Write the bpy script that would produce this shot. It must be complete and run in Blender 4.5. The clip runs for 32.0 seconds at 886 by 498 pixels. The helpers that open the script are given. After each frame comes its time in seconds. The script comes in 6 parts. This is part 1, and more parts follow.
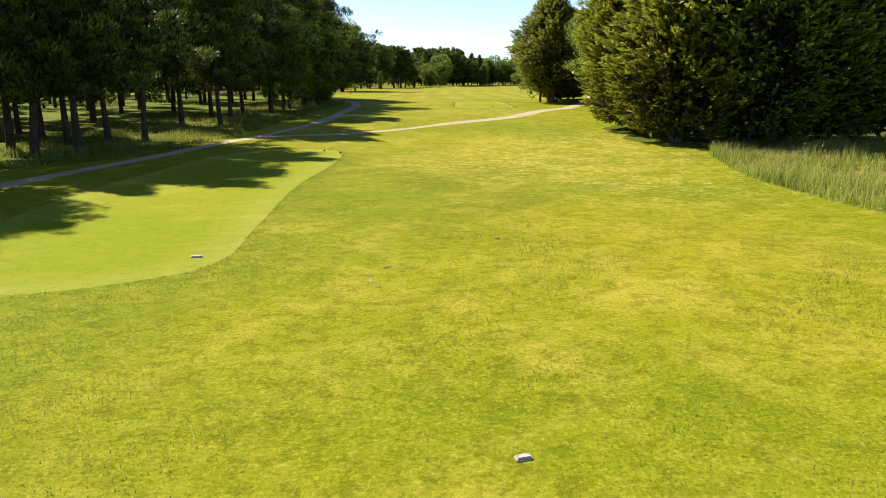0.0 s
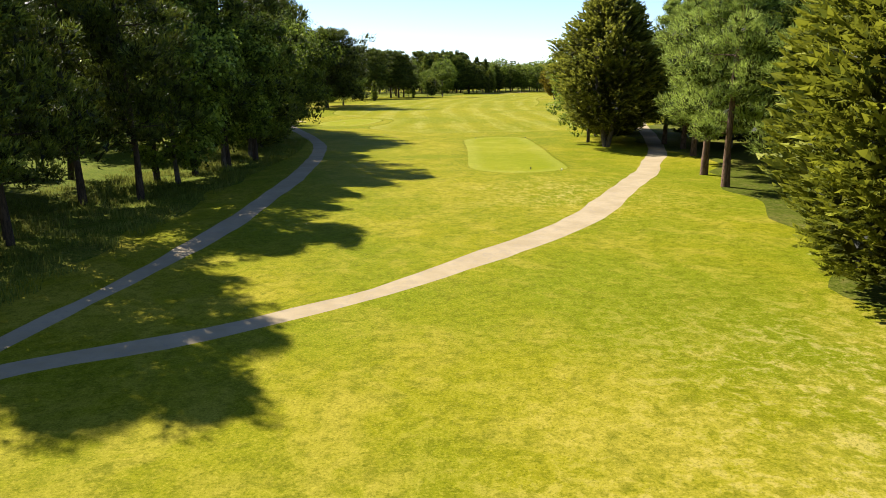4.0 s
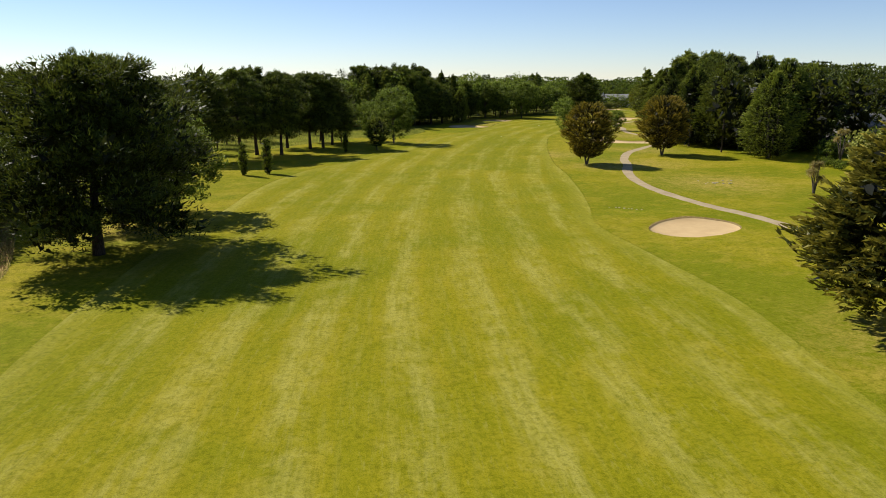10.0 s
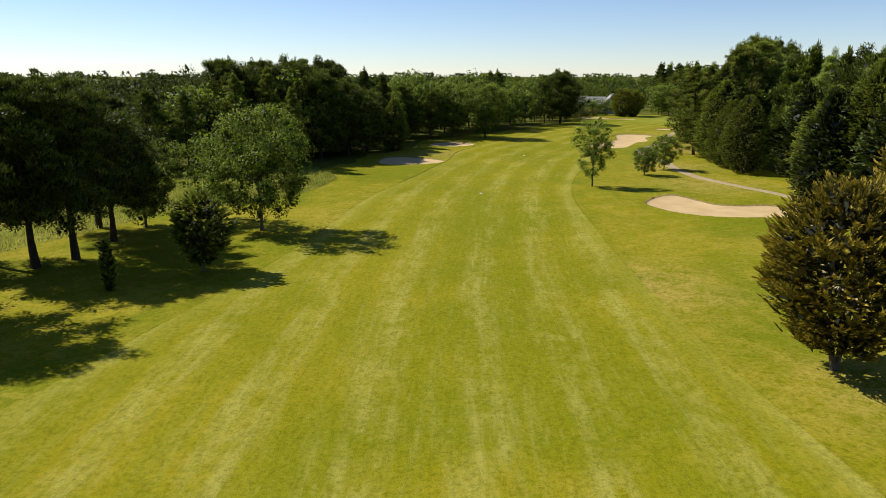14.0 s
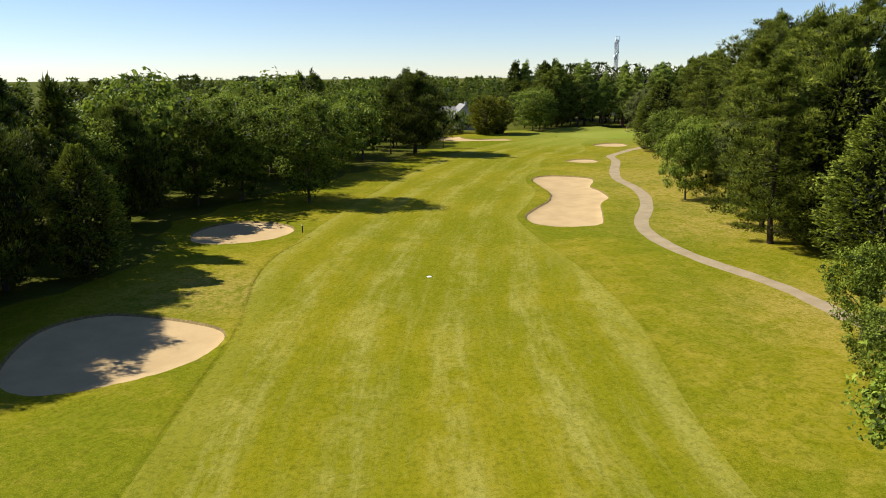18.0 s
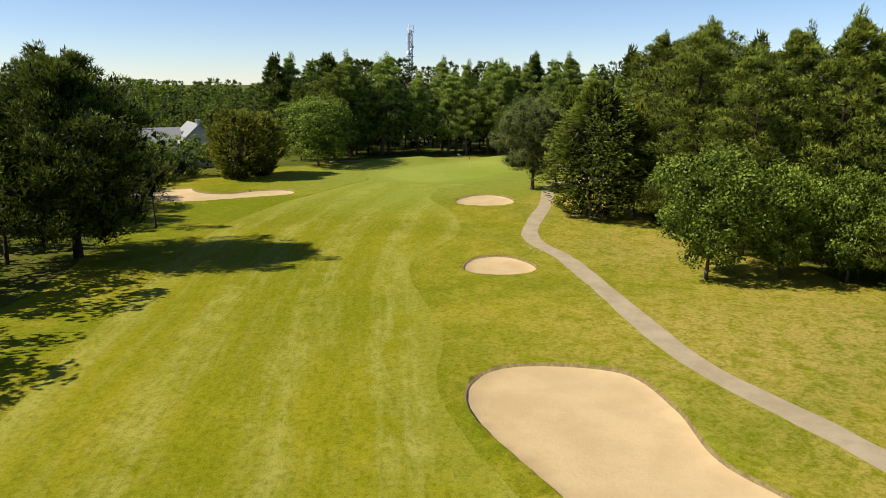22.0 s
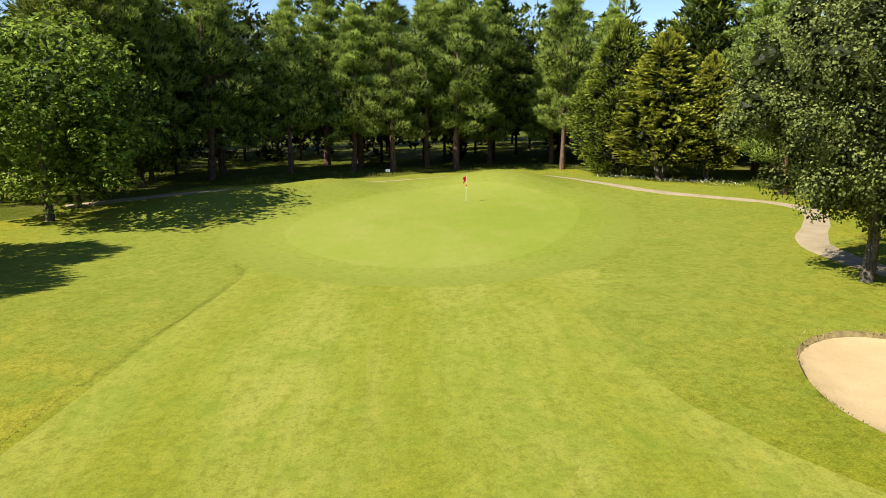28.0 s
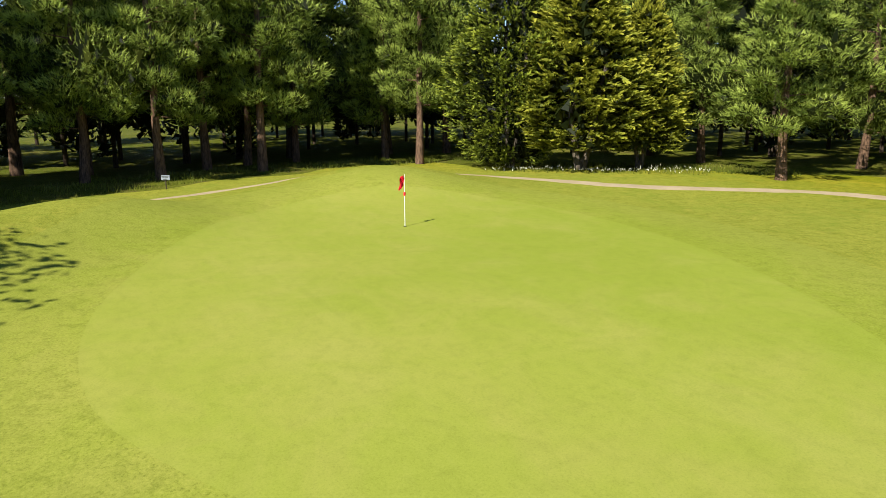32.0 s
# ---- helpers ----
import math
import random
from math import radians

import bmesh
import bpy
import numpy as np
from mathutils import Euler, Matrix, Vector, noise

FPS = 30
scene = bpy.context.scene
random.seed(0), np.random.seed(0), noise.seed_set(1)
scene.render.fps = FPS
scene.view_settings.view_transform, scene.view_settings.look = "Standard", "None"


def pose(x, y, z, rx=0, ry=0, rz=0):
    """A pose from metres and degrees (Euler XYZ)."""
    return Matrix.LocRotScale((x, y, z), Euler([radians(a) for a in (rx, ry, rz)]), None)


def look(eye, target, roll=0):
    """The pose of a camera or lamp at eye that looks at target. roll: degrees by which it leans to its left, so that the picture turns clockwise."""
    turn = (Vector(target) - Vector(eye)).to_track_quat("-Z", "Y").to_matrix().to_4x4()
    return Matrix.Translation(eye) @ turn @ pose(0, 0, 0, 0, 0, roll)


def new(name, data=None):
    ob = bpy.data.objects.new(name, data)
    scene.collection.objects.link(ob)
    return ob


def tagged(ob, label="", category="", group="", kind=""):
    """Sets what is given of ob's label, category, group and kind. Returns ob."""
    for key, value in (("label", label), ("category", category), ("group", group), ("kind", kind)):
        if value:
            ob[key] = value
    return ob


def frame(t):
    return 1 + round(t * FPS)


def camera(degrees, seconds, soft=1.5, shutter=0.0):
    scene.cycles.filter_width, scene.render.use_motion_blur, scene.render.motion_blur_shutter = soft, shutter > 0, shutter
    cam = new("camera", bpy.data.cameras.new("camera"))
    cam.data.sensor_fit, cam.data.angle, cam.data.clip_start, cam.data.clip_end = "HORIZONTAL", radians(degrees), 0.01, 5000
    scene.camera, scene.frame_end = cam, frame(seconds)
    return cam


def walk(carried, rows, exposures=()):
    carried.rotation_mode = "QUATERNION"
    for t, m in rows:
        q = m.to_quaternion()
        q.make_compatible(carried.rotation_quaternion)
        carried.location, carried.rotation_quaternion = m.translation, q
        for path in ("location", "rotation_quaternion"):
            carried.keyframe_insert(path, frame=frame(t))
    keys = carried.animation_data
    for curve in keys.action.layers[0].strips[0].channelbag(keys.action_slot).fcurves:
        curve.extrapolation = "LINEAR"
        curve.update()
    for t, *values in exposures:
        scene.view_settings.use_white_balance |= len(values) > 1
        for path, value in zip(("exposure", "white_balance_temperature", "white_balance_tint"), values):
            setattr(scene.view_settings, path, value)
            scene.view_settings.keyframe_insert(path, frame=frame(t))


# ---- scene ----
cam = camera(64.22, 32.0, 0.65)
PATH = [
    (0, (0.262, -54.488, 3.316), (0.302, -44.762, 0.989), 0.07),
    (0.5, (0.274, -51.416, 3.593), (0.310, -41.689, 1.273), 0.05),
    (1, (0.307, -47.941, 3.899), (0.334, -38.212, 1.588), 0.04),
    (1.5, (0.327, -44.046, 4.196), (0.348, -34.315, 1.890), 0.05),
    (2, (0.288, -39.848, 4.559), (0.307, -30.117, 2.253), 0.05),
    (2.5, (0.225, -35.325, 4.934), (0.244, -25.595, 2.628), 0.03),
    (3, (0.165, -30.344, 5.338), (0.178, -20.614, 3.030), -0.02),
    (3.5, (0.074, -25.109, 5.915), (0.092, -15.382, 3.596), -0.07),
    (4, (0.042, -19.467, 6.546), (0.050, -9.741, 4.221), -0.08),
    (4.5, (0.039, -13.408, 7.222), (0.033, -3.682, 4.896), -0.08),
    (5, (0.035, -6.922, 7.935), (0.023, 2.805, 5.612), -0.08),
    (5.5, (-0.000, 0.000, 8.677), (-0.000, 9.728, 6.358), -0.11),
    (6, (-0.096, 7.367, 9.437), (-0.054, 17.096, 7.123), -0.16),
    (6.5, (-0.203, 15.177, 10.295), (-0.099, 24.906, 7.984), -0.22),
    (7, (-0.326, 23.509, 11.319), (-0.156, 33.236, 9.005), -0.26),
    (7.5, (-0.387, 32.218, 12.398), (-0.146, 41.940, 10.071), -0.24),
    (8, (-0.581, 41.900, 13.671), (-0.243, 51.615, 11.326), -0.18),
    (8.5, (-0.745, 53.261, 14.958), (-0.281, 62.968, 12.601), -0.09),
    (9, (-0.661, 64.584, 16.038), (-0.093, 74.284, 13.676), 0.01),
    (9.5, (0.002, 76.424, 16.665), (0.620, 86.121, 14.302), 0.09),
    (10, (0.667, 88.072, 16.720), (1.313, 97.766, 14.352), 0.13),
    (10.5, (1.283, 100.495, 16.703), (1.956, 110.186, 14.331), 0.15),
    (11, (1.530, 112.542, 16.891), (2.265, 122.225, 14.505), 0.12),
    (11.5, (1.893, 125.615, 17.156), (2.726, 135.285, 14.750), 0.07),
    (12, (2.578, 138.612, 17.552), (3.512, 148.268, 15.123), 0.04),
    (12.5, (3.794, 151.396, 17.805), (4.870, 161.034, 15.365), 0.00),
    (13, (4.814, 163.837, 17.926), (6.069, 173.453, 15.486), -0.02),
    (13.5, (5.866, 176.376, 17.964), (7.322, 185.965, 15.527), 0.00),
    (14, (7.220, 189.254, 17.982), (8.879, 198.811, 15.551), 0.06),
    (14.5, (8.764, 201.493, 17.821), (10.646, 211.013, 15.404), 0.04),
    (15, (10.366, 213.702, 17.802), (12.483, 223.173, 15.391), -0.01),
    (15.5, (12.144, 225.962, 17.860), (14.517, 235.372, 15.449), -0.10),
    (16, (14.213, 238.358, 17.933), (16.875, 247.690, 15.516), -0.20),
    (16.5, (16.689, 250.973, 17.956), (19.685, 260.201, 15.534), -0.30),
    (17, (19.686, 263.891, 17.865), (23.073, 272.984, 15.445), -0.35),
    (17.5, (22.375, 275.125, 17.843), (26.201, 284.043, 15.430), -0.35),
    (18, (25.841, 286.193, 17.785), (30.146, 294.892, 15.379), -0.31),
    (18.5, (29.631, 297.761, 17.707), (34.367, 306.236, 15.309), -0.22),
    (19, (34.260, 309.292, 17.482), (39.437, 317.507, 15.092), -0.12),
    (19.5, (38.845, 319.890, 17.481), (44.453, 327.819, 15.096), -0.02),
    (20, (43.388, 329.606, 17.494), (49.402, 337.235, 15.119), 0.10),
    (20.5, (48.390, 338.784, 17.336), (54.785, 346.100, 14.974), 0.20),
    (21, (54.826, 348.607, 16.823), (61.568, 355.610, 14.481), 0.25),
    (21.5, (61.777, 357.939, 16.430), (68.802, 364.666, 14.108), 0.27),
    (22, (68.785, 367.342, 16.040), (75.937, 373.941, 13.738), 0.29),
    (22.5, (76.660, 376.448, 15.636), (83.872, 382.990, 13.360), 0.25),
    (23, (83.738, 384.297, 15.315), (90.989, 390.803, 13.057), 0.16),
    (23.5, (91.412, 392.029, 14.663), (98.697, 398.503, 12.425), 0.06),
    (24, (98.934, 399.119, 14.033), (106.260, 405.555, 11.819), 0.01),
    (24.5, (105.244, 405.506, 13.394), (112.639, 411.873, 11.209), -0.01),
    (25, (109.479, 410.354, 12.590), (116.986, 416.595, 10.423), -0.02),
    (25.5, (112.250, 414.229, 11.705), (119.914, 420.283, 9.554), -0.02),
    (26, (114.170, 417.698, 10.825), (122.034, 423.493, 8.687), -0.03),
    (26.5, (115.849, 421.327, 10.034), (123.955, 426.783, 7.905), -0.05),
    (27, (117.900, 425.684, 9.419), (126.280, 430.706, 7.284), -0.08),
    (27.5, (119.752, 430.324, 8.772), (128.397, 434.873, 6.635), -0.11),
    (28, (121.483, 434.722, 8.264), (130.366, 438.785, 6.123), -0.12),
    (28.5, (123.583, 438.770, 7.834), (132.689, 442.302, 5.688), -0.11),
    (29, (126.065, 442.252, 7.392), (135.362, 445.243, 5.243), -0.09),
    (29.5, (129.084, 445.230, 6.926), (138.543, 447.663, 4.779), -0.08),
    (30, (132.324, 447.687, 6.451), (141.909, 449.573, 4.313), -0.08),
    (30.5, (135.510, 449.845, 6.027), (145.187, 451.196, 3.897), -0.06),
    (31, (138.587, 451.943, 5.676), (148.328, 452.724, 3.553), -0.09),
    (31.5, (141.607, 453.734, 5.329), (151.378, 453.977, 3.216), -0.15),
    (32, (144.419, 455.271, 5.038), (154.192, 454.994, 2.936), -0.23),
]
EXPOSURE = [(0, 1.28, 6500, 10), (3.5, 1.27, 6550, 11), (6.0, 1.25, 6450, 4), (7.0, 1.02, 6450, 4), (8.0, 0.92, 6500, 8), (9.0, 0.45, 6600, 11), (13, 0.46, 6500, 10), (20, 0.62, 6550, 10), (22, 0.58, 6500, 10), (24, 0.75, 6850, 12), (26.5, 0.86, 6950, 13), (27.1, 0.92, 6950, 13), (28, 1.0, 6400, 9), (30, 1.02, 6400, 9), (32, 0.93, 6450, 9.5)]
walk(cam, [(t, look(eye, target, roll)) for t, eye, target, roll in PATH], EXPOSURE)

from mathutils.geometry import delaunay_2d_cdt

# ---- light ----
SUN_AZ, SUN_EL = radians(142), radians(43)      # towards the sun, from +x
sun_way = Vector((math.cos(SUN_AZ) * math.cos(SUN_EL), math.sin(SUN_AZ) * math.cos(SUN_EL), math.sin(SUN_EL)))
world = bpy.data.worlds.new("sky")
scene.world = world
world.use_nodes = True
sky = world.node_tree.nodes.new("ShaderNodeTexSky")
sky.sky_type, sky.sun_disc = 'NISHITA', False
sky.sun_elevation, sky.sun_rotation = SUN_EL, radians(90) - SUN_AZ
sky.air_density, sky.dust_density, sky.ozone_density = 0.8, 0.0, 1.5
tint = world.node_tree.nodes.new("ShaderNodeMix")          # the clear, slightly cool air of the day
tint.data_type, tint.blend_type = 'RGBA', 'MULTIPLY'
tint.inputs[0].default_value = 1.0
tint.inputs[7].default_value = (0.90, 0.955, 1.11, 1)
world.node_tree.links.new(sky.outputs[0], tint.inputs[6])
world.node_tree.links.new(tint.outputs[2], world.node_tree.nodes["Background"].inputs[0])
world.node_tree.nodes["Background"].inputs[1].default_value = 0.080
sun = new("sun", bpy.data.lights.new("sun", 'SUN'))
sun.data.energy, sun.data.angle, sun.data.color = 5.0, radians(0.53), (1.0, 0.95, 0.84)
sun.matrix_world = look(sun_way * 100, (0, 0, 0))


# ---- materials ----
def material(name, rough=0.85):
    m = bpy.data.materials.new(name)
    m.use_nodes = True
    nt = m.node_tree
    bsdf = nt.nodes["Principled BSDF"]
    bsdf.inputs["Roughness"].default_value = rough
    bsdf.inputs["Specular IOR Level"].default_value = 0.25
    return m, nt, bsdf


def noise_tex(nt, scale, detail=4.0, rough=0.55, vec=None, distort=0.0):
    n = nt.nodes.new("ShaderNodeTexNoise")
    n.inputs["Scale"].default_value, n.inputs["Detail"].default_value = scale, detail
    n.inputs["Roughness"].default_value, n.inputs["Distortion"].default_value = rough, distort
    if vec is not None:
        nt.links.new(vec, n.inputs["Vector"])
    return n.outputs["Fac"]


def ramp(nt, fac, lo, hi):
    r = nt.nodes.new("ShaderNodeMapRange")
    r.interpolation_type = 'SMOOTHSTEP'
    r.inputs[1].default_value, r.inputs[2].default_value = lo, hi
    nt.links.new(fac, r.inputs[0])
    return r.outputs[0]


def mix(nt, fac, a, b):
    m = nt.nodes.new("ShaderNodeMix")
    m.data_type = 'RGBA'
    for sock, v in ((m.inputs[0], fac), (m.inputs[6], a), (m.inputs[7], b)):
        if isinstance(v, (int, float)):
            sock.default_value = v
        elif isinstance(v, tuple):
            sock.default_value = (*v, 1)
        else:
            nt.links.new(v, sock)
    return m.outputs[2]


def times(nt, a, b, op='MULTIPLY'):
    m = nt.nodes.new("ShaderNodeMath")
    m.operation = op
    for sock, v in zip(m.inputs, (a, b)):
        if isinstance(v, (int, float)):
            sock.default_value = v
        else:
            nt.links.new(v, sock)
    return m.outputs[0]


def bump(nt, bsdf, height, strength, distance):
    b = nt.nodes.new("ShaderNodeBump")
    b.inputs["Strength"].default_value, b.inputs["Distance"].default_value = strength, distance
    nt.links.new(height, b.inputs["Height"])
    nt.links.new(b.outputs[0], bsdf.inputs["Normal"])


def place_vec(nt):
    return nt.nodes.new("ShaderNodeNewGeometry").outputs["Position"]


def attr(nt, name):
    a = nt.nodes.new("ShaderNodeAttribute")
    a.attribute_name = name
    return a.outputs["Fac"]


def grass_material(name, green, lush, dry, dry_lo=0.5, dry_hi=0.75, stripes=0.0, rough_amount=0.5, fine=14.0, fade=None, damp=None, worn=None, collar=None, lumps=0.0, pale=None, grain=0.0):
    m, nt, bsdf = material(name, 0.8)
    bsdf.inputs["Specular IOR Level"].default_value = 0.02
    v = place_vec(nt)
    big = noise_tex(nt, 0.055, 3, 0.6, v, 0.5)
    tuft = noise_tex(nt, 1.1, 5, 0.72, v, 1.2)
    mid = noise_tex(nt, 0.45, 4, 0.65, v, 0.8)
    small = noise_tex(nt, 3.2, 4, 0.7, v, 0.4)
    blades = noise_tex(nt, fine, 5, 0.85, v)
    c = mix(nt, ramp(nt, big, 0.35, 0.65), lush, green)
    patch = times(nt, times(nt, mid, 0.62), times(nt, big, 0.38), 'ADD')
    c = mix(nt, times(nt, ramp(nt, patch, dry_lo, dry_hi), 0.5), c, dry)
    if worn:
        c = mix(nt, times(nt, times(nt, attr(nt, "worn"), 0.75), ramp(nt, times(nt, mid, tuft, 'ADD'), 0.72, 1.12)), c, tuple(x * k for x, k in zip(worn, (0.80, 0.76, 0.52))))
        c = mix(nt, times(nt, times(nt, attr(nt, "straw"), 0.6), ramp(nt, times(nt, small, tuft, 'ADD'), 0.98, 1.22)), c, worn)
    if damp:
        colour, reach = damp
        moist = ramp(nt, times(nt, attr(nt, "rim"), times(nt, mid, 14.0), 'ADD'), reach, reach * 0.4)
        c = mix(nt, times(nt, moist, 0.9), c, colour)
    if stripes:
        bend = times(nt, attr(nt, "across"), times(nt, big, 5.0), 'ADD')
        w = nt.nodes.new("ShaderNodeTexWave")
        w.wave_type, w.bands_direction, w.wave_profile = 'BANDS', 'X', 'SIN'
        w.inputs["Scale"].default_value, w.inputs["Distortion"].default_value = 0.052, 1.0
        w.inputs["Detail"].default_value = 1.0
        comb = nt.nodes.new("ShaderNodeCombineXYZ")
        nt.links.new(bend, comb.inputs[0])
        nt.links.new(comb.outputs[0], w.inputs["Vector"])
        s = ramp(nt, w.outputs["Fac"], 0.30, 0.98)
        sweep = nt.nodes.new("ShaderNodeCombineXYZ")
        nt.links.new(times(nt, attr(nt, "across"), 1.3), sweep.inputs[0])
        nt.links.new(times(nt, attr(nt, "along"), 0.11), sweep.inputs[1])
        streak = noise_tex(nt, 0.62, 5, 0.7, sweep.outputs[0], 0.1)
        hatch = nt.nodes.new("ShaderNodeCombineXYZ")
        nt.links.new(times(nt, attr(nt, "across"), 3.4), hatch.inputs[0])
        nt.links.new(times(nt, attr(nt, "along"), 0.55), hatch.inputs[1])
        comb_lines = noise_tex(nt, 0.8, 4, 0.75, hatch.outputs[0], 0.2)
        c = mix(nt, times(nt, ramp(nt, w.outputs["Fac"], 0.38, 0.05), stripes * 0.55), c, lush)
        gate = times(nt, times(nt, patch, 0.55), times(nt, streak, 0.45), 'ADD')
        c = mix(nt, times(nt, times(nt, s, ramp(nt, gate, 0.40, 0.60)), stripes * 0.72), c, pale)
        c = mix(nt, times(nt, ramp(nt, streak, 0.47, 0.85), stripes * 0.70), c, pale)
        c = mix(nt, times(nt, ramp(nt, comb_lines, 0.50, 0.36), stripes * 0.55), c, tuple(x * 0.72 for x in lush))
        c = mix(nt, times(nt, ramp(nt, comb_lines, 0.54, 0.70), stripes * 0.40), c, pale)
    if collar:
        colour, key, near_edge, reach, share = collar
        c = mix(nt, times(nt, ramp(nt, times(nt, attr(nt, key), times(nt, tuft, 1.2), 'ADD'), reach, near_edge), share), c, colour)
    if fade:
        c = mix(nt, ramp(nt, times(nt, attr(nt, "rim"), times(nt, mid, 2.0), 'ADD'), 0.6, 5.0), c, fade)
    dark = tuple(x * 0.42 for x in lush)
    c = mix(nt, times(nt, ramp(nt, tuft, 0.52, 0.34), (0.40 + 0.3 * lumps) * rough_amount), c, tuple(x * 0.62 for x in lush))
    c = mix(nt, times(nt, ramp(nt, tuft, 0.52, 0.70), 0.30 * rough_amount), c, dry)
    c = mix(nt, times(nt, ramp(nt, small, 0.54, 0.34), (0.36 + 0.2 * lumps) * rough_amount), c, dark)
    c = mix(nt, times(nt, ramp(nt, blades, 0.50, 0.36), 0.85 * rough_amount), c, dark)
    c = mix(nt, times(nt, ramp(nt, blades, 0.52, 0.64), 0.5 * rough_amount), c, tuple(min(1, x * 1.35) for x in dry))
    c = mix(nt, times(nt, ramp(nt, small, 0.50, 0.36), 0.55 * grain), c, tuple(x * 0.5 for x in lush))
    c = mix(nt, times(nt, ramp(nt, small, 0.53, 0.68), 0.40 * grain), c, tuple(x * 1.1 for x in dry))
    if damp:
        c = mix(nt, times(nt, moist, 0.28), c, damp[0])
        c = mix(nt, times(nt, times(nt, moist, ramp(nt, mid, 0.50, 0.34)), 0.40), c, tuple(x * k for x, k in zip(damp[0], (0.66, 0.80, 0.55))))
        c = mix(nt, times(nt, times(nt, moist, ramp(nt, tuft, 0.54, 0.70)), 0.30), c, tuple(x * k for x, k in zip(damp[0], (1.45, 1.18, 1.5))))
    nt.links.new(c, bsdf.inputs["Base Color"])
    fine_relief = times(nt, times(nt, blades, times(nt, small, 0.7), 'ADD'), 0.05)
    relief = times(nt, fine_relief, times(nt, tuft, 0.16 * lumps), 'ADD') if lumps else fine_relief
    bump(nt, bsdf, relief, 0.55 * rough_amount, 1.0)
    return m


DAMP = (0.206, 0.226, 0.034)
GREEN, LUSH, DRY = (0.222, 0.202, 0.007), (0.142, 0.164, 0.005), (0.35, 0.278, 0.038)
M_ROUGH = grass_material("rough_grass", GREEN, LUSH, DRY, 0.45, 0.63, rough_amount=0.72, fine=15.0, grain=0.22, damp=(DAMP, 34.0), worn=(0.47, 0.36, 0.140), collar=((0.128, 0.140, 0.006), "tee_rim", 0.6, 3.4, 0.18), lumps=0.65)
M_FAIR = grass_material("fairway_grass", (0.230, 0.206, 0.007), (0.164, 0.172, 0.005), (0.305, 0.250, 0.022), 0.46, 0.70, grain=0.4, stripes=0.66, rough_amount=0.62, fine=15.0, damp=((0.224, 0.244, 0.034), 46.0), collar=((0.320, 0.300, 0.060), "fair_rim", 0.9, 3.6, 0.25), pale=(0.355, 0.330, 0.085))
M_TEE = grass_material("tee_grass", (0.208, 0.208, 0.008), (0.170, 0.190, 0.006), (0.33, 0.285, 0.055), 0.46, 0.70, rough_amount=0.34, fine=22.0, collar=((0.385, 0.365, 0.120), "tee_rim", 0.9, 2.2, 0.13), grain=0.15)
M_GREEN = grass_material("green_grass", (0.238, 0.266, 0.040), (0.208, 0.250, 0.030), (0.285, 0.272, 0.062), 0.40, 0.68, stripes=0.16, rough_amount=0.28, fine=24.0, pale=(0.300, 0.300, 0.080))
M_APRON = grass_material("apron_grass", (0.230, 0.256, 0.036), (0.198, 0.238, 0.026), (0.285, 0.270, 0.060), 0.42, 0.68, rough_amount=0.55, fine=17.0, grain=0.1, fade=DAMP)
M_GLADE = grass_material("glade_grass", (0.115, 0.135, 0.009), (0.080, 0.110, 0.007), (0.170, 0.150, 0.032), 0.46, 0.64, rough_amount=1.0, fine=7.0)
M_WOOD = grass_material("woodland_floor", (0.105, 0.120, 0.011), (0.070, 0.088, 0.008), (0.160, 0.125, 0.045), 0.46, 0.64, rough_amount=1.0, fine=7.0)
M_LONG = grass_material("long_grass_ground", (0.180, 0.185, 0.020), (0.125, 0.150, 0.012), (0.310, 0.245, 0.070), 0.42, 0.62, rough_amount=1.0, fine=8.0)


def sand_material():
    m, nt, bsdf = material("bunker_sand", 0.95)
    v = place_vec(nt)
    c = mix(nt, ramp(nt, noise_tex(nt, 0.35, 3, 0.6, v), 0.3, 0.7), (0.44, 0.31, 0.150), (0.51, 0.365, 0.185))
    c = mix(nt, times(nt, ramp(nt, noise_tex(nt, 7, 4, 0.7, v), 0.5, 0.25), 0.3), c, (0.36, 0.25, 0.13))
    nt.links.new(c, bsdf.inputs["Base Color"])
    bump(nt, bsdf, noise_tex(nt, 5, 5, 0.75, v), 0.35, 0.06)
    return m


def path_material():
    m, nt, bsdf = material("path_concrete", 0.95)
    bsdf.inputs["Specular IOR Level"].default_value = 0.03
    v = place_vec(nt)
    c = mix(nt, ramp(nt, noise_tex(nt, 0.5, 4, 0.65, v), 0.3, 0.7), (0.31, 0.24, 0.140), (0.385, 0.305, 0.19))
    c = mix(nt, times(nt, ramp(nt, noise_tex(nt, 2.4, 5, 0.7, v, 1.0), 0.52, 0.3), 0.5), c, (0.26, 0.215, 0.165))
    c = mix(nt, times(nt, ramp(nt, noise_tex(nt, 28, 3, 0.7, v), 0.5, 0.3), 0.35), c, (0.22, 0.19, 0.16))
    nt.links.new(c, bsdf.inputs["Base Color"])
    bump(nt, bsdf, noise_tex(nt, 30, 3, 0.7, v), 0.3, 0.01)
    return m


def soil_material():
    m, nt, bsdf = material("turf_edge_soil", 0.95)
    v = place_vec(nt)
    c = mix(nt, ramp(nt, noise_tex(nt, 4, 4, 0.7, v), 0.35, 0.65), (0.17, 0.12, 0.05), (0.27, 0.20, 0.075))
    nt.links.new(c, bsdf.inputs["Base Color"])
    bump(nt, bsdf, noise_tex(nt, 9, 4, 0.7, v), 0.6, 0.05)
    return m


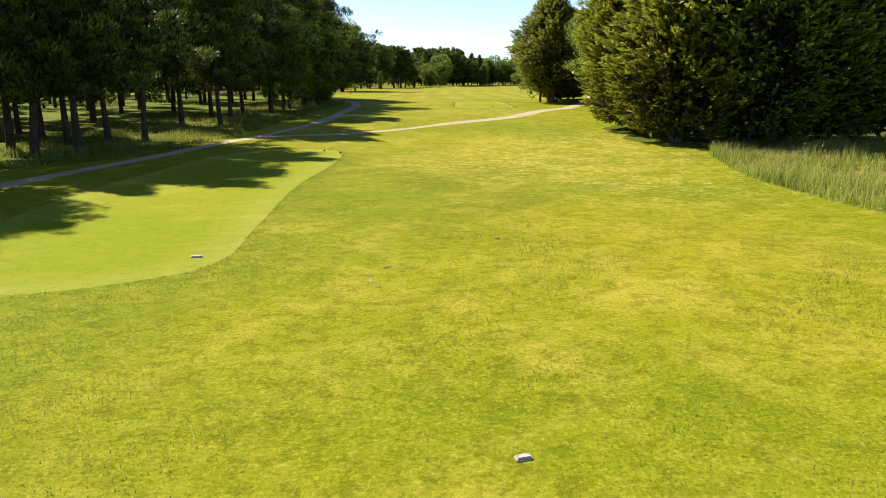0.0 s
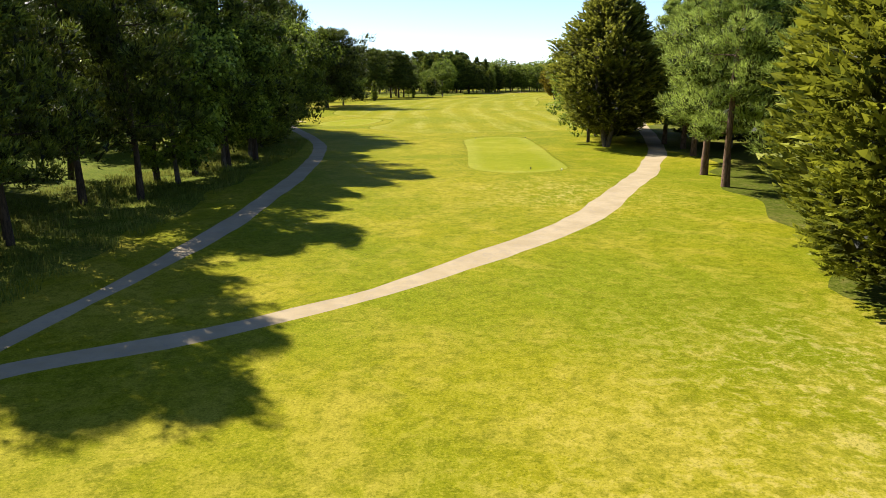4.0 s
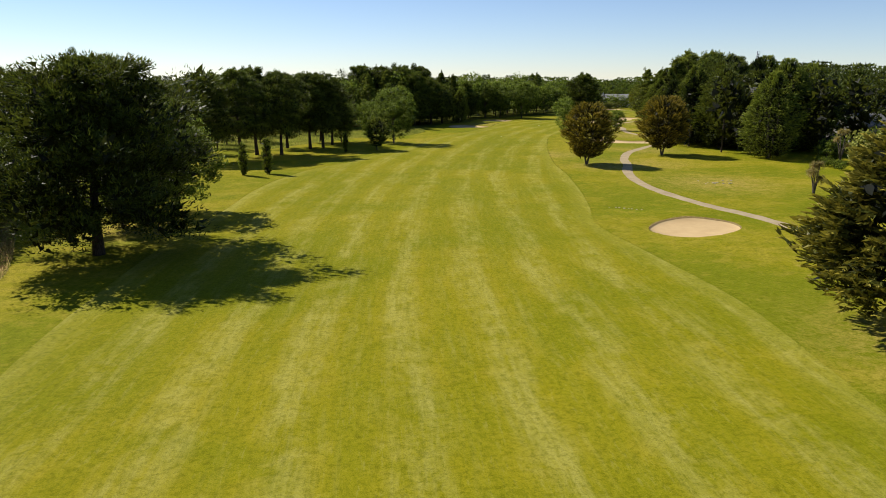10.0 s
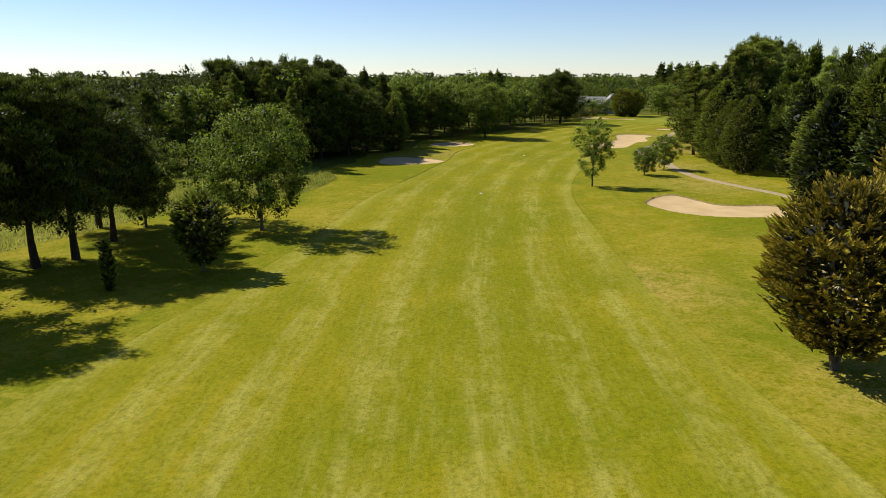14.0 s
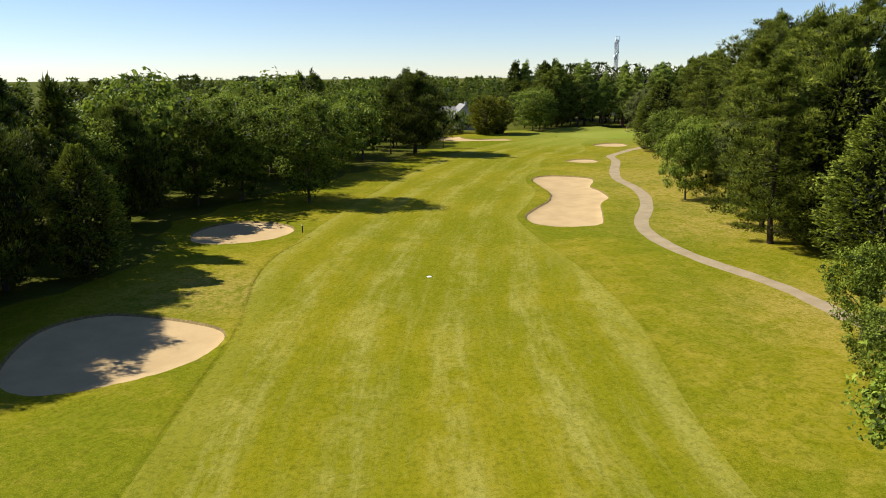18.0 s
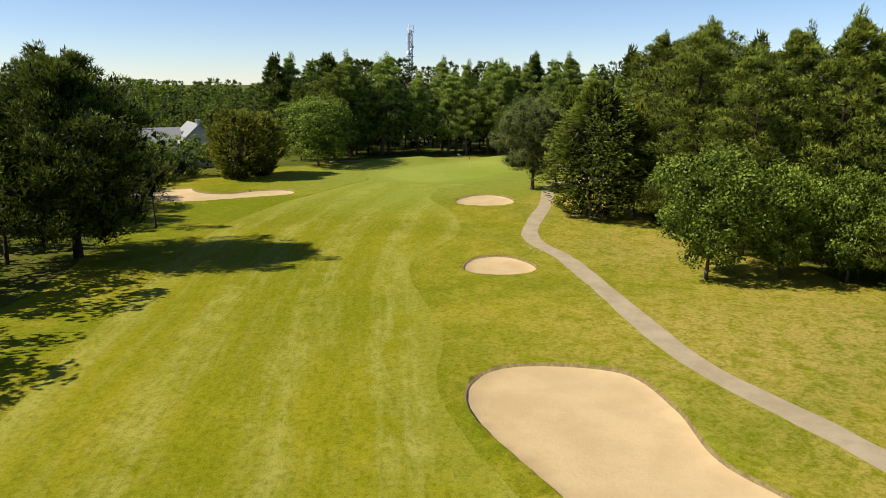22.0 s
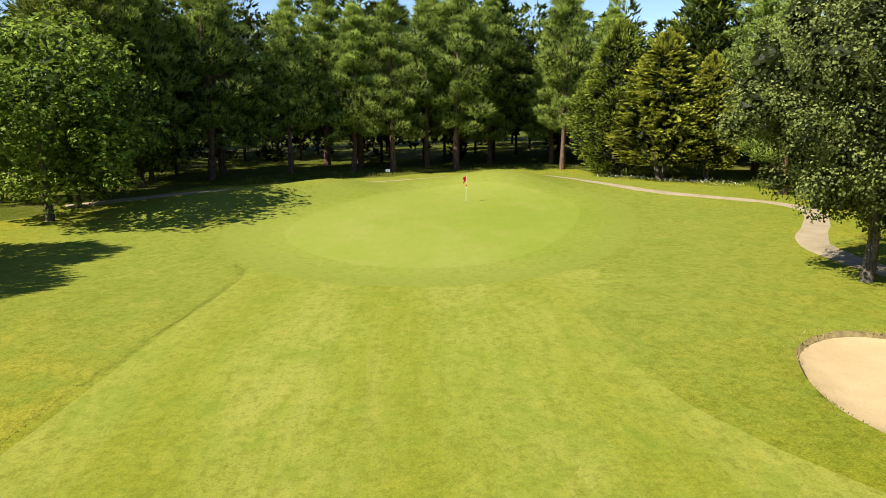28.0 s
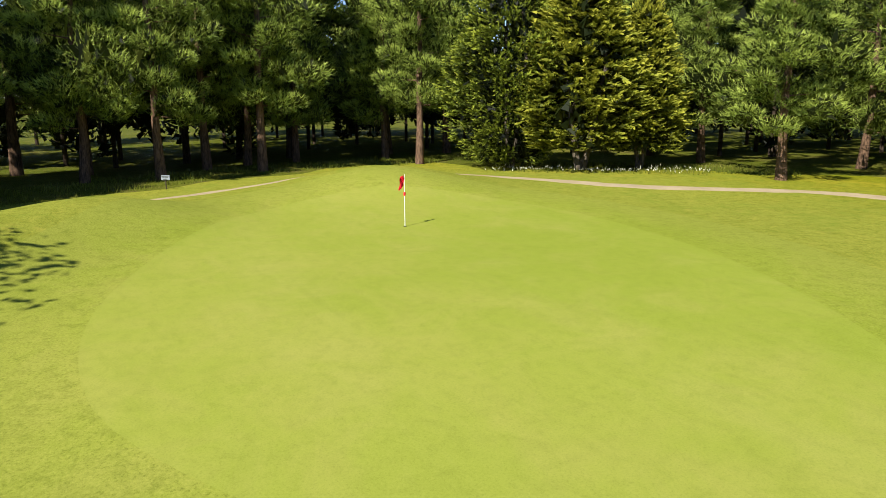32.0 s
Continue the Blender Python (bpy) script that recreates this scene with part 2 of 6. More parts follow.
def bark_material(name, a, b):
    m, nt, bsdf = material(name, 0.95)
    tc = nt.nodes.new("ShaderNodeTexCoord")
    mp = nt.nodes.new("ShaderNodeMapping")
    mp.inputs["Scale"].default_value = (6, 6, 1.3)
    nt.links.new(tc.outputs["Object"], mp.inputs[0])
    n = noise_tex(nt, 1.6, 5, 0.7, mp.outputs[0], 0.6)
    c = mix(nt, ramp(nt, n, 0.35, 0.65), a, b)
    nt.links.new(c, bsdf.inputs["Base Color"])
    bump(nt, bsdf, n, 0.8, 0.06)
    return m


def leaf_material(name, deep, mid_c, tip, glow=0.35, rough=0.55, hue_spread=0.25):
    """Foliage: the tone attribute runs from the inner twigs to the tips, and in crowns it also paints shade; Random
    sets the trees apart.
    """
    m, nt, bsdf = material(name, rough)
    bsdf.inputs["Specular IOR Level"].default_value = 0.15
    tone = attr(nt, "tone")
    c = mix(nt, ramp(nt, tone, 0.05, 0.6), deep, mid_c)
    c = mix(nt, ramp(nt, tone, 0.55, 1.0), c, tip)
    info = nt.nodes.new("ShaderNodeObjectInfo")
    hsv = nt.nodes.new("ShaderNodeHueSaturation")
    r = nt.nodes.new("ShaderNodeMapRange")
    r.inputs[3].default_value, r.inputs[4].default_value = 1 - hue_spread, 1 + hue_spread
    nt.links.new(info.outputs["Random"], r.inputs[0])
    nt.links.new(r.outputs[0], hsv.inputs["Value"])
    nt.links.new(c, hsv.inputs["Color"])
    nt.links.new(hsv.outputs[0], bsdf.inputs["Base Color"])
    tr = nt.nodes.new("ShaderNodeBsdfTranslucent")
    bright = mix(nt, 0.5, hsv.outputs[0], tip)
    nt.links.new(bright, tr.inputs[0])
    ms = nt.nodes.new("ShaderNodeMixShader")
    ms.inputs[0].default_value = glow
    out = nt.nodes["Material Output"]
    nt.links.new(bsdf.outputs[0], ms.inputs[1])
    nt.links.new(tr.outputs[0], ms.inputs[2])
    nt.links.new(ms.outputs[0], out.inputs[0])
    return m


def plain(name, c, rough=0.6, metal=0.0, spot=0.12):
    m, nt, bsdf = material(name, rough)
    bsdf.inputs["Metallic"].default_value = metal
    v = nt.nodes.new("ShaderNodeTexCoord").outputs["Object"]
    n = noise_tex(nt, 9, 4, 0.7, v)
    col = mix(nt, times(nt, ramp(nt, n, 0.5, 0.3), 1.0), c, tuple(x * (1 - spot * 3) for x in c))
    nt.links.new(col, bsdf.inputs["Base Color"])
    return m


M_SAND, M_PATH, M_SOIL = sand_material(), path_material(), soil_material()
M_BARK = bark_material("pine_bark", (0.028, 0.020, 0.013), (0.080, 0.056, 0.038))
M_REDBARK = bark_material("red_pine_bark", (0.060, 0.036, 0.022), (0.20, 0.12, 0.075))
M_BARK2 = bark_material("grey_bark", (0.055, 0.045, 0.034), (0.16, 0.13, 0.10))
# each crown's first colour is near-black: shade between the leaves, painted in
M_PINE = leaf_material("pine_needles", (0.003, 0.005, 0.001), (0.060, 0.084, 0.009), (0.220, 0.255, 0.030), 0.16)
# M_PINE3 darker, M_PINE2 paler: side and front lighting put into the colours
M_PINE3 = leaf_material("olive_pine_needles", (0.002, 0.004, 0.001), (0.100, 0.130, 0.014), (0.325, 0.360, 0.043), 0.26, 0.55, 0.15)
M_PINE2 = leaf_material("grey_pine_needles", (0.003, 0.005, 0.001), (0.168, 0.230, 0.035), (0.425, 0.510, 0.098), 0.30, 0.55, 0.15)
# copy of M_CYP darkened so that backlit shade sits in the colour
M_SHADED_CYP = leaf_material("dark_cypress_sprays", (0.002, 0.004, 0.001), (0.022, 0.032, 0.005), (0.065, 0.082, 0.012), 0.08)
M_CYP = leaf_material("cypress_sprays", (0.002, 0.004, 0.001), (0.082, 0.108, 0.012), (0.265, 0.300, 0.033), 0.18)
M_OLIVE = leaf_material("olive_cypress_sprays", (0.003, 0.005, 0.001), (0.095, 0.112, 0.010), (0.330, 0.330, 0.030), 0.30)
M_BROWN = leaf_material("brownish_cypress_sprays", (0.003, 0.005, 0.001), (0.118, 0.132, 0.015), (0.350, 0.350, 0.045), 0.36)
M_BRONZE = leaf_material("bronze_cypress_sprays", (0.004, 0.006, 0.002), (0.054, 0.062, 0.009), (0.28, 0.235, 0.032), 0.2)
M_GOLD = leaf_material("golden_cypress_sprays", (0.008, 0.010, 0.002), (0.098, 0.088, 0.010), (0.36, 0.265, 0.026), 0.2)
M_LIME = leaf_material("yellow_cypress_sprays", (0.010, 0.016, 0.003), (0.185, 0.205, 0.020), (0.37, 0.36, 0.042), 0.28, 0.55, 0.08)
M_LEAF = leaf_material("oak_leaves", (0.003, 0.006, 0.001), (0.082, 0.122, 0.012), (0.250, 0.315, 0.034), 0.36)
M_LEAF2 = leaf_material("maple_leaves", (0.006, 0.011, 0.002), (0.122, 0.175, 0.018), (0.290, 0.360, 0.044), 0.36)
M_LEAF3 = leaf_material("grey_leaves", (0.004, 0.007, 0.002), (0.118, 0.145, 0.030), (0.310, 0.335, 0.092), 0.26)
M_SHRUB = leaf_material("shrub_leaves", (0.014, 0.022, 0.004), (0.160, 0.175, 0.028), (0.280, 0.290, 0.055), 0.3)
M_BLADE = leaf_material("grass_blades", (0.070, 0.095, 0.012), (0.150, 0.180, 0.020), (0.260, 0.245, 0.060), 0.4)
M_STRAW = leaf_material("meadow_blades", (0.15, 0.15, 0.028), (0.32, 0.275, 0.075), (0.56, 0.43, 0.19), 0.5)


# ---- mesh helpers ----
def mesh_from(name, V, F, mat, attrs=None, smooth=False, normals=None):
    """A mesh from arrays: V (n, 3), F (m, 3 or 4); normals, one a vertex, round off clumps of leaves."""
    V, F = np.asarray(V, np.float32), np.asarray(F, np.int32)
    me = bpy.data.meshes.new(name)
    k = F.shape[1]
    me.vertices.add(len(V))
    me.vertices.foreach_set("co", V.ravel())
    me.loops.add(F.size)
    me.loops.foreach_set("vertex_index", F.ravel())
    me.polygons.add(len(F))
    me.polygons.foreach_set("loop_start", np.arange(0, F.size, k, dtype=np.int32))
    me.polygons.foreach_set("use_smooth", np.full(len(F), smooth))
    me.update(calc_edges=True)
    for key, values in (attrs or {}).items():
        a = me.attributes.new(key, 'FLOAT', 'POINT')
        a.data.foreach_set("value", np.asarray(values, np.float32))
    if normals is not None:
        a = me.attributes.new("custom_normal", 'FLOAT_VECTOR', 'POINT')
        a.data.foreach_set("vector", np.asarray(normals, np.float32).ravel())
    me.materials.append(mat)
    return me


def part(name, bm, mat, parent, label=""):
    me = bpy.data.meshes.new(name)
    bm.to_mesh(me)
    bm.free()
    me.materials.append(mat)
    ob = new(name, me)
    ob.parent = parent
    return tagged(ob, label)


def box_bm(sx, sy, sz, at=(0, 0, 0), bevel=0.0):
    bm = bmesh.new()
    bmesh.ops.create_cube(bm, size=1, matrix=Matrix.Translation(at) @ Matrix.Diagonal((sx, sy, sz, 1)))
    if bevel:
        bmesh.ops.bevel(bm, geom=bm.edges[:], offset=bevel, segments=2, affect='EDGES')
    return bm


def rod_bm(a, b, r0, r1=None, segs=8):
    a, b = Vector(a), Vector(b)
    bm = bmesh.new()
    m = Matrix.Translation((a + b) / 2) @ (b - a).to_track_quat('Z', 'Y').to_matrix().to_4x4()
    bmesh.ops.create_cone(bm, cap_ends=True, segments=segs, radius1=r0, radius2=r0 if r1 is None else r1, depth=(b - a).length, matrix=m)
    return bm


def tube(points, radii, segs=7):
    """Rings along a bent line, as quads."""
    pts = np.asarray(points, float)
    V, F = [], []
    for i, p in enumerate(pts):
        d = pts[min(i + 1, len(pts) - 1)] - pts[max(i - 1, 0)]
        d /= np.linalg.norm(d) + 1e-9
        s = np.cross(d, (0.31, 0.95, 0.05))
        s /= np.linalg.norm(s) + 1e-9
        u = np.cross(d, s)
        a = np.arange(segs) * 2 * np.pi / segs
        V.append(p + radii[i] * (np.cos(a)[:, None] * s + np.sin(a)[:, None] * u))
    for i in range(len(pts) - 1):
        for j in range(segs):
            k = (j + 1) % segs
            F.append((i * segs + j, i * segs + k, (i + 1) * segs + k, (i + 1) * segs + j))
    return np.concatenate(V), np.array(F)


def joined(pieces):
    V, F, n = [], [], 0
    for v, f in pieces:
        V.append(v)
        F.append(f + n)
        n += len(v)
    return np.concatenate(V), np.concatenate(F)


def unit(a):
    return a / (np.linalg.norm(a, axis=-1, keepdims=True) + 1e-9)


# ---- the lie of the land ----
def catmull(points, closed=True, step=1.0):
    p = np.asarray(points, float)
    n, out = len(p), []
    for i in range(n if closed else n - 1):
        if closed:
            a, b, c, d = p[i - 1], p[i], p[(i + 1) % n], p[(i + 2) % n]
        else:
            a, b, c, d = p[max(i - 1, 0)], p[i], p[i + 1], p[min(i + 2, n - 1)]
        k = max(2, int(round(np.linalg.norm(c - b) / step)))
        t = np.arange(k)[:, None] / k
        out.append(0.5 * (2 * b + (c - a) * t + (2 * a - 5 * b + 4 * c - d) * t ** 2 + (3 * b - a - 3 * c + d) * t ** 3))
    if not closed:
        out.append(p[-1:])
    return np.concatenate(out)


def inside(poly, x, y):
    x, y = np.asarray(x, float), np.asarray(y, float)
    res = np.zeros(x.shape, bool)
    px, py = poly[:, 0], poly[:, 1]
    qx, qy = np.roll(px, -1), np.roll(py, -1)
    sel = (x >= px.min()) & (x <= px.max()) & (y >= py.min()) & (y <= py.max())
    xs, ys = x[sel], y[sel]
    r = np.zeros(xs.shape, bool)
    for a, b, c, d in zip(px, py, qx, qy):
        if b != d:
            r ^= ((b > ys) != (d > ys)) & (xs < (c - a) * (ys - b) / (d - b) + a)
    res[sel] = r
    return res


def off_line(line, x, y, closed=True):
    """Distance to a polyline, and how far along it the nearest place lies."""
    x, y = np.asarray(x, float), np.asarray(y, float)
    best, along, side = np.full(x.shape, 1e9), np.zeros(x.shape), np.zeros(x.shape)
    q = np.roll(line, -1, 0) if closed else line[1:]
    run = 0.0
    for a, b in zip(line, q):
        d = b - a
        l = np.hypot(*d)
        if l < 1e-6:
            continue
        t = np.clip(((x - a[0]) * d[0] + (y - a[1]) * d[1]) / l ** 2, 0, 1)
        ex, ey = x - a[0] - t * d[0], y - a[1] - t * d[1]
        e = np.hypot(ex, ey)
        near = e < best
        best = np.where(near, e, best)
        along = np.where(near, run + t * l, along)
        side = np.where(near, np.sign(ex * d[1] - ey * d[0]), side)
        run += l
    return best, along, side


def offset(poly, d):
    """A closed outline moved outwards by d."""
    t = unit(np.roll(poly, -1, 0) - np.roll(poly, 1, 0))
    n = np.stack([t[:, 1], -t[:, 0]], 1)
    area = np.sum(poly[:, 0] * np.roll(poly[:, 1], -1) - np.roll(poly[:, 0], -1) * poly[:, 1])
    return poly + n * d * np.sign(area)


def smooth01(t):
    t = np.clip(t, 0, 1)
    return t * t * (3 - 2 * t)


MOUNDS = [(185.0, 457.6, 7.0, 1.25), (172.0, 468.0, 5.5, 1.05), (166.0, 470.5, 6.0, 1.0), (160.0, 473.0, 6.0, 0.9), (179.5, 463.5, 6.0, 0.3), (121, 465, 4.0, 0.55), (6.2, 48, 9.0, 0.2), (60, 288, 5.0, 0.5), (36, 173, 4.5, 0.35)]


def land(x, y):
    x, y = np.asarray(x, float), np.asarray(y, float)
    z = -0.85 * (1 - smooth01((y + 14) / 42))
    for mx, my, r, h in MOUNDS:
        z = z + h * np.exp(-((x - mx) ** 2 + (y - my) ** 2) / (r * 0.72) ** 2)
    return z + 0.10 * np.sin(x * 0.11 + 1.3) * np.sin(y * 0.083) + 0.06 * np.sin(x * 0.31 + y * 0.17)


def ground_z(x, y):
    return float(land(x, y))


BUNKERS = {
    1: [(29.6, 166.0), (32.6, 169.7), (37.0, 171.0), (40.4, 169.2), (40.3, 165.2), (36.6, 161.6), (32.2, 160.6), (29.7, 162.8)],
    2: [(52.3, 281.4), (55.8, 286.0), (59.0, 286.5), (61.2, 283.6), (62.3, 280.2), (65.0, 278.6), (68.6, 278.0), (71.0, 275.4), (70.4, 271.6), (66.8, 269.6), (61.0, 269.6), (56.0, 271.6), (53.0, 275.8)],
    3: [(93.6, 388.3), (97.0, 391.0), (100.6, 390.2), (103.6, 385.4), (101.2, 381.0), (97.8, 377.4), (96.4, 373.0), (93.4, 367.4), (88.6, 363.2), (84.4, 357.6), (80.0, 352.6), (75.4, 353.2), (73.2, 356.6), (75.0, 361.6), (79.4, 365.8), (84.0, 369.4), (88.2, 375.2), (90.6, 381.0)],
    4: [(115.0, 407.6), (117.4, 408.8), (119.8, 408.3), (120.8, 406.6), (120.4, 404.2), (119.2, 402.4), (117.4, 401.8), (115.6, 402.4), (114.0, 404.2), (113.8, 406.1)],
    5: [(141.5, 432.2), (143.8, 433.1), (146.2, 433.3), (148.1, 432.5), (149.1, 431.1), (149.0, 429.2), (148.1, 427.2), (146.6, 425.7), (144.8, 424.8), (142.7, 424.8), (141.0, 425.6), (139.8, 427.1), (139.3, 429.0), (140.0, 430.8)],
    6: [(19.0, 334.8), (21.0, 342.0), (25.4, 344.0), (30.2, 340.4), (33.0, 336.0), (30.4, 331.4), (25.6, 329.6), (20.8, 330.4)],
    7: [(34.6, 367.0), (35.4, 371.2), (38.0, 374.0), (41.6, 374.8), (45.0, 372.4), (46.5, 368.8), (45.6, 365.6), (42.6, 363.4), (38.2, 363.2), (35.6, 364.4)],
    8: [(131.2, 455.4), (130.6, 458.4), (127.0, 460.4), (122.6, 460.2), (119.6, 463.2), (120.6, 468.0), (117.4, 470.8), (112.6, 469.4), (110.6, 465.0), (112.2, 460.6), (115.4, 457.0), (120.6, 455.0), (125.2, 453.8), (128.6, 453.2)],
}
BUNKERS = {k: catmull(v, True, 0.6) for k, v in BUNKERS.items()}
TEES = {
    1: [(-5.6, -12.4), (-7.4, -10.6), (-10.4, -11.6), (-12.4, -15.0), (-13.4, -24.0), (-13.0, -33.0), (-11.8, -39.6), (-9.0, -41.2), (-6.2, -39.9), (-5.0, -38.0), (-5.2, -33.9), (-5.6, -26.0), (-5.2, -18.6)],
    2: [(2.6, 62.0), (2.5, 52.0), (2.3, 42.1), (2.1, 35.8), (2.7, 32.8), (4.4, 31.3), (6.0, 31.1), (7.8, 31.7), (9.3, 33.4), (9.7, 36.0), (9.7, 43.2), (9.9, 55.5), (9.7, 62.6), (8.6, 64.6), (6.4, 65.2), (3.8, 64.6)],
    3: [(-19.4, 95.1), (-19.0, 99.5), (-17.2, 103.1), (-14.9, 104.7), (-12.5, 104.3), (-10.6, 102.3), (-10.0, 98.7), (-10.4, 94.4), (-11.8, 90.4), (-14.3, 87.2), (-17.0, 86.9), (-18.8, 90.0)],
}
TEES = {k: catmull(v, True, 1.0) for k, v in TEES.items()}
GREEN_LINE = catmull([(156.4, 461.4), (162.0, 463.4), (169.5, 463.6), (176.0, 461.6), (180.2, 457.6), (179.6, 452.2), (175.6, 448.2), (168.2, 446.0), (160.7, 445.4), (155.3, 446.3), (152.5, 448.0), (151.0, 451.1), (151.5, 455.0), (153.4, 458.6)], True, 1.0)
FAIRWAY = catmull([(-9.4, 79.4), (-5.8, 75.2), (-1.8, 73.1), (3.5, 72.2), (7.8, 72.7), (12.6, 75.1), (16.4, 78.2), (20.3, 85.2), (23.3, 93.9), (25.0, 106.0), (25.6, 120.0), (26.8, 137.0), (25.4, 152.5), (24.2, 168.0), (26.4, 180.0), (28.8, 195.0), (30.4, 209.0), (32.0, 226.0), (35.0, 246.0), (39.2, 268.0), (44.5, 290.0), (52.0, 309.0), (60.5, 324.0), (66.2, 339.0), (69.8, 351.5), (73.6, 361.4), (80.6, 369.2), (87.4, 377.8), (90.6, 385.0), (94.6, 391.6), (100.6, 396.6), (105.0, 402.6), (109.0, 408.2), (114.0, 412.6), (122.4, 415.6), (128.4, 419.6), (134.4, 426.6), (140.4, 436.0), (149.6, 442.0), (154.6, 444.4), (150.4, 450.8), (150.4, 457.4), (147.6, 457.2), (144.0, 455.4), (138.6, 453.4), (132.6, 451.2), (122.0, 446.8), (110.0, 439.6), (96.0, 425.6), (80.0, 407.6), (66.0, 390.0), (54.0, 374.0), (46.0, 362.4), (39.4, 352.0), (34.0, 336.0), (28.0, 322.9), (20.1, 305.6), (13.0, 290.0), (3.4, 260.0), (-7.0, 235.6), (-14.6, 220.4), (-18.6, 208.4), (-20.6, 195.0), (-21.6, 180.0), (-23.0, 160.0), (-23.0, 142.0), (-22.2, 129.0), (-20.6, 119.4), (-16.6, 112.6), (-11.6, 107.8), (-8.8, 103.4), (-7.8, 98.0), (-8.4, 90.0), (-10.4, 84.0)], True, 2.5)
MIDLINE = catmull([(4, 40), (2, 90), (1, 150), (6, 210), (19, 270), (36, 320), (60, 362), (92, 402), (126, 434), (165, 454), (200, 470)], False, 4.0)
PATHS = {
    "path_1": ([(-17.5, -30.0), (-16.2, -18.0), (-14.4, -8.2), (-12.9, -4.6), (-10.8, -2.4), (-8.9, -1.2), (-6.8, 0.1), (-4.6, 1.8), (-2.1, 3.7), (0.7, 6.6), (4.2, 10.8), (7.4, 15.6), (9.4, 19.6), (10.9, 22.8), (12.8, 27.0), (15.2, 32.6), (17.2, 38.6), (19.6, 45.0), (23.5, 60.0), (29.0, 84.0), (35.0, 108.0), (40.0, 124.0), (43.6, 134.0), (45.0, 144.0), (46.4, 158.0), (45.4, 170.0), (42.6, 179.0), (40.4, 190.0), (40.2, 200.0), (42.4, 212.6), (46.0, 224.0), (48.4, 233.6), (52.0, 243.0), (56.0, 250.4), (61.0, 257.6), (68.0, 266.6), (73.4, 274.0), (75.6, 283.0), (74.4, 293.0), (73.0, 304.4), (74.4, 315.5), (77.6, 325.4), (78.4, 335.0), (79.6, 341.2), (82.1, 347.0), (85.9, 352.1), (92.3, 358.3), (99.2, 366.5), (103.2, 373.6), (107.0, 381.8), (112.6, 389.4), (119.2, 397.0), (123.8, 402.6), (126.8, 407.8), (130.6, 411.5), (136.2, 415.0), (144.6, 419.5), (152.2, 424.1), (158.2, 428.2), (162.2, 430.4), (166.5, 431.9), (173.1, 431.4), (178.6, 431.4), (182.0, 433.6), (183.2, 437.5), (184.5, 443.6), (187.8, 448.6), (190.6, 453.2), (190.6, 458.0), (187.2, 462.2), (182.6, 465.2), (178.5, 468.4), (174.0, 473.0), (167.0, 478.5), (158.0, 483.0)], 0.90),
    "path_2": ([(-12.9, -4.6), (-12.1, 0.5), (-11.2, 6.2), (-10.2, 14.6), (-10.0, 20.5), (-9.9, 26.6), (-10.4, 35.0), (-11.2, 44.0), (-12.8, 54.9), (-16.0, 66.0), (-20.0, 78.0), (-23.6, 90.0), (-24.2, 96.0), (-23.4, 101.5)], 0.70),
}
PATH_LINES = {}
for key, (pts, half) in PATHS.items():
    c = catmull(pts, False, 1.2)
    t = np.gradient(c, axis=0)
    n = unit(np.stack([-t[:, 1], t[:, 0]], 1))
    w = half * (1 - 0.38 * smooth01((14 - c[:, 1]) / 12) - 0.08 * smooth01((90 - c[:, 1]) / 40) - 0.2 * smooth01((c[:, 0] - 165) / 15) + 0.05 * np.sin(np.arange(len(c)) * 0.55) + 0.04 * np.sin(np.arange(len(c)) * 1.7))[:, None]
    PATH_LINES[key] = (c, np.concatenate([c + n * w, (c - n * w)[::-1]]))
LONG = {
    1: catmull([(17.0, -10.6), (14.3, -20.6), (14.1, -27.0), (15.4, -34.0), (20.0, -46.0), (46.0, -46.0), (52.0, -14.0), (30.0, -7.0), (22.0, -7.0)], True, 1.5),
    2: catmull([(-32.0, 112.0), (-32.4, 124.0), (-32.6, 136.0), (-32.4, 146.0), (-36.0, 156.0), (-46.0, 176.0), (-60.0, 196.0), (-72.0, 180.0), (-64.0, 140.0), (-52.0, 110.0), (-40.0, 106.0)], True, 1.5),
    3: catmull([(-34.0, 258.0), (-24.0, 268.0), (-14.0, 284.0), (-8.0, 300.0), (-30.0, 330.0), (-70.0, 330.0), (-70.0, 262.0)], True, 2.0),
    4: catmull([(-6.0, 290.0), (3.4, 297.0), (8.4, 308.0), (9.4, 316.0), (2.0, 330.0), (-18.0, 326.0), (-20.0, 300.0)], True, 1.5),
}
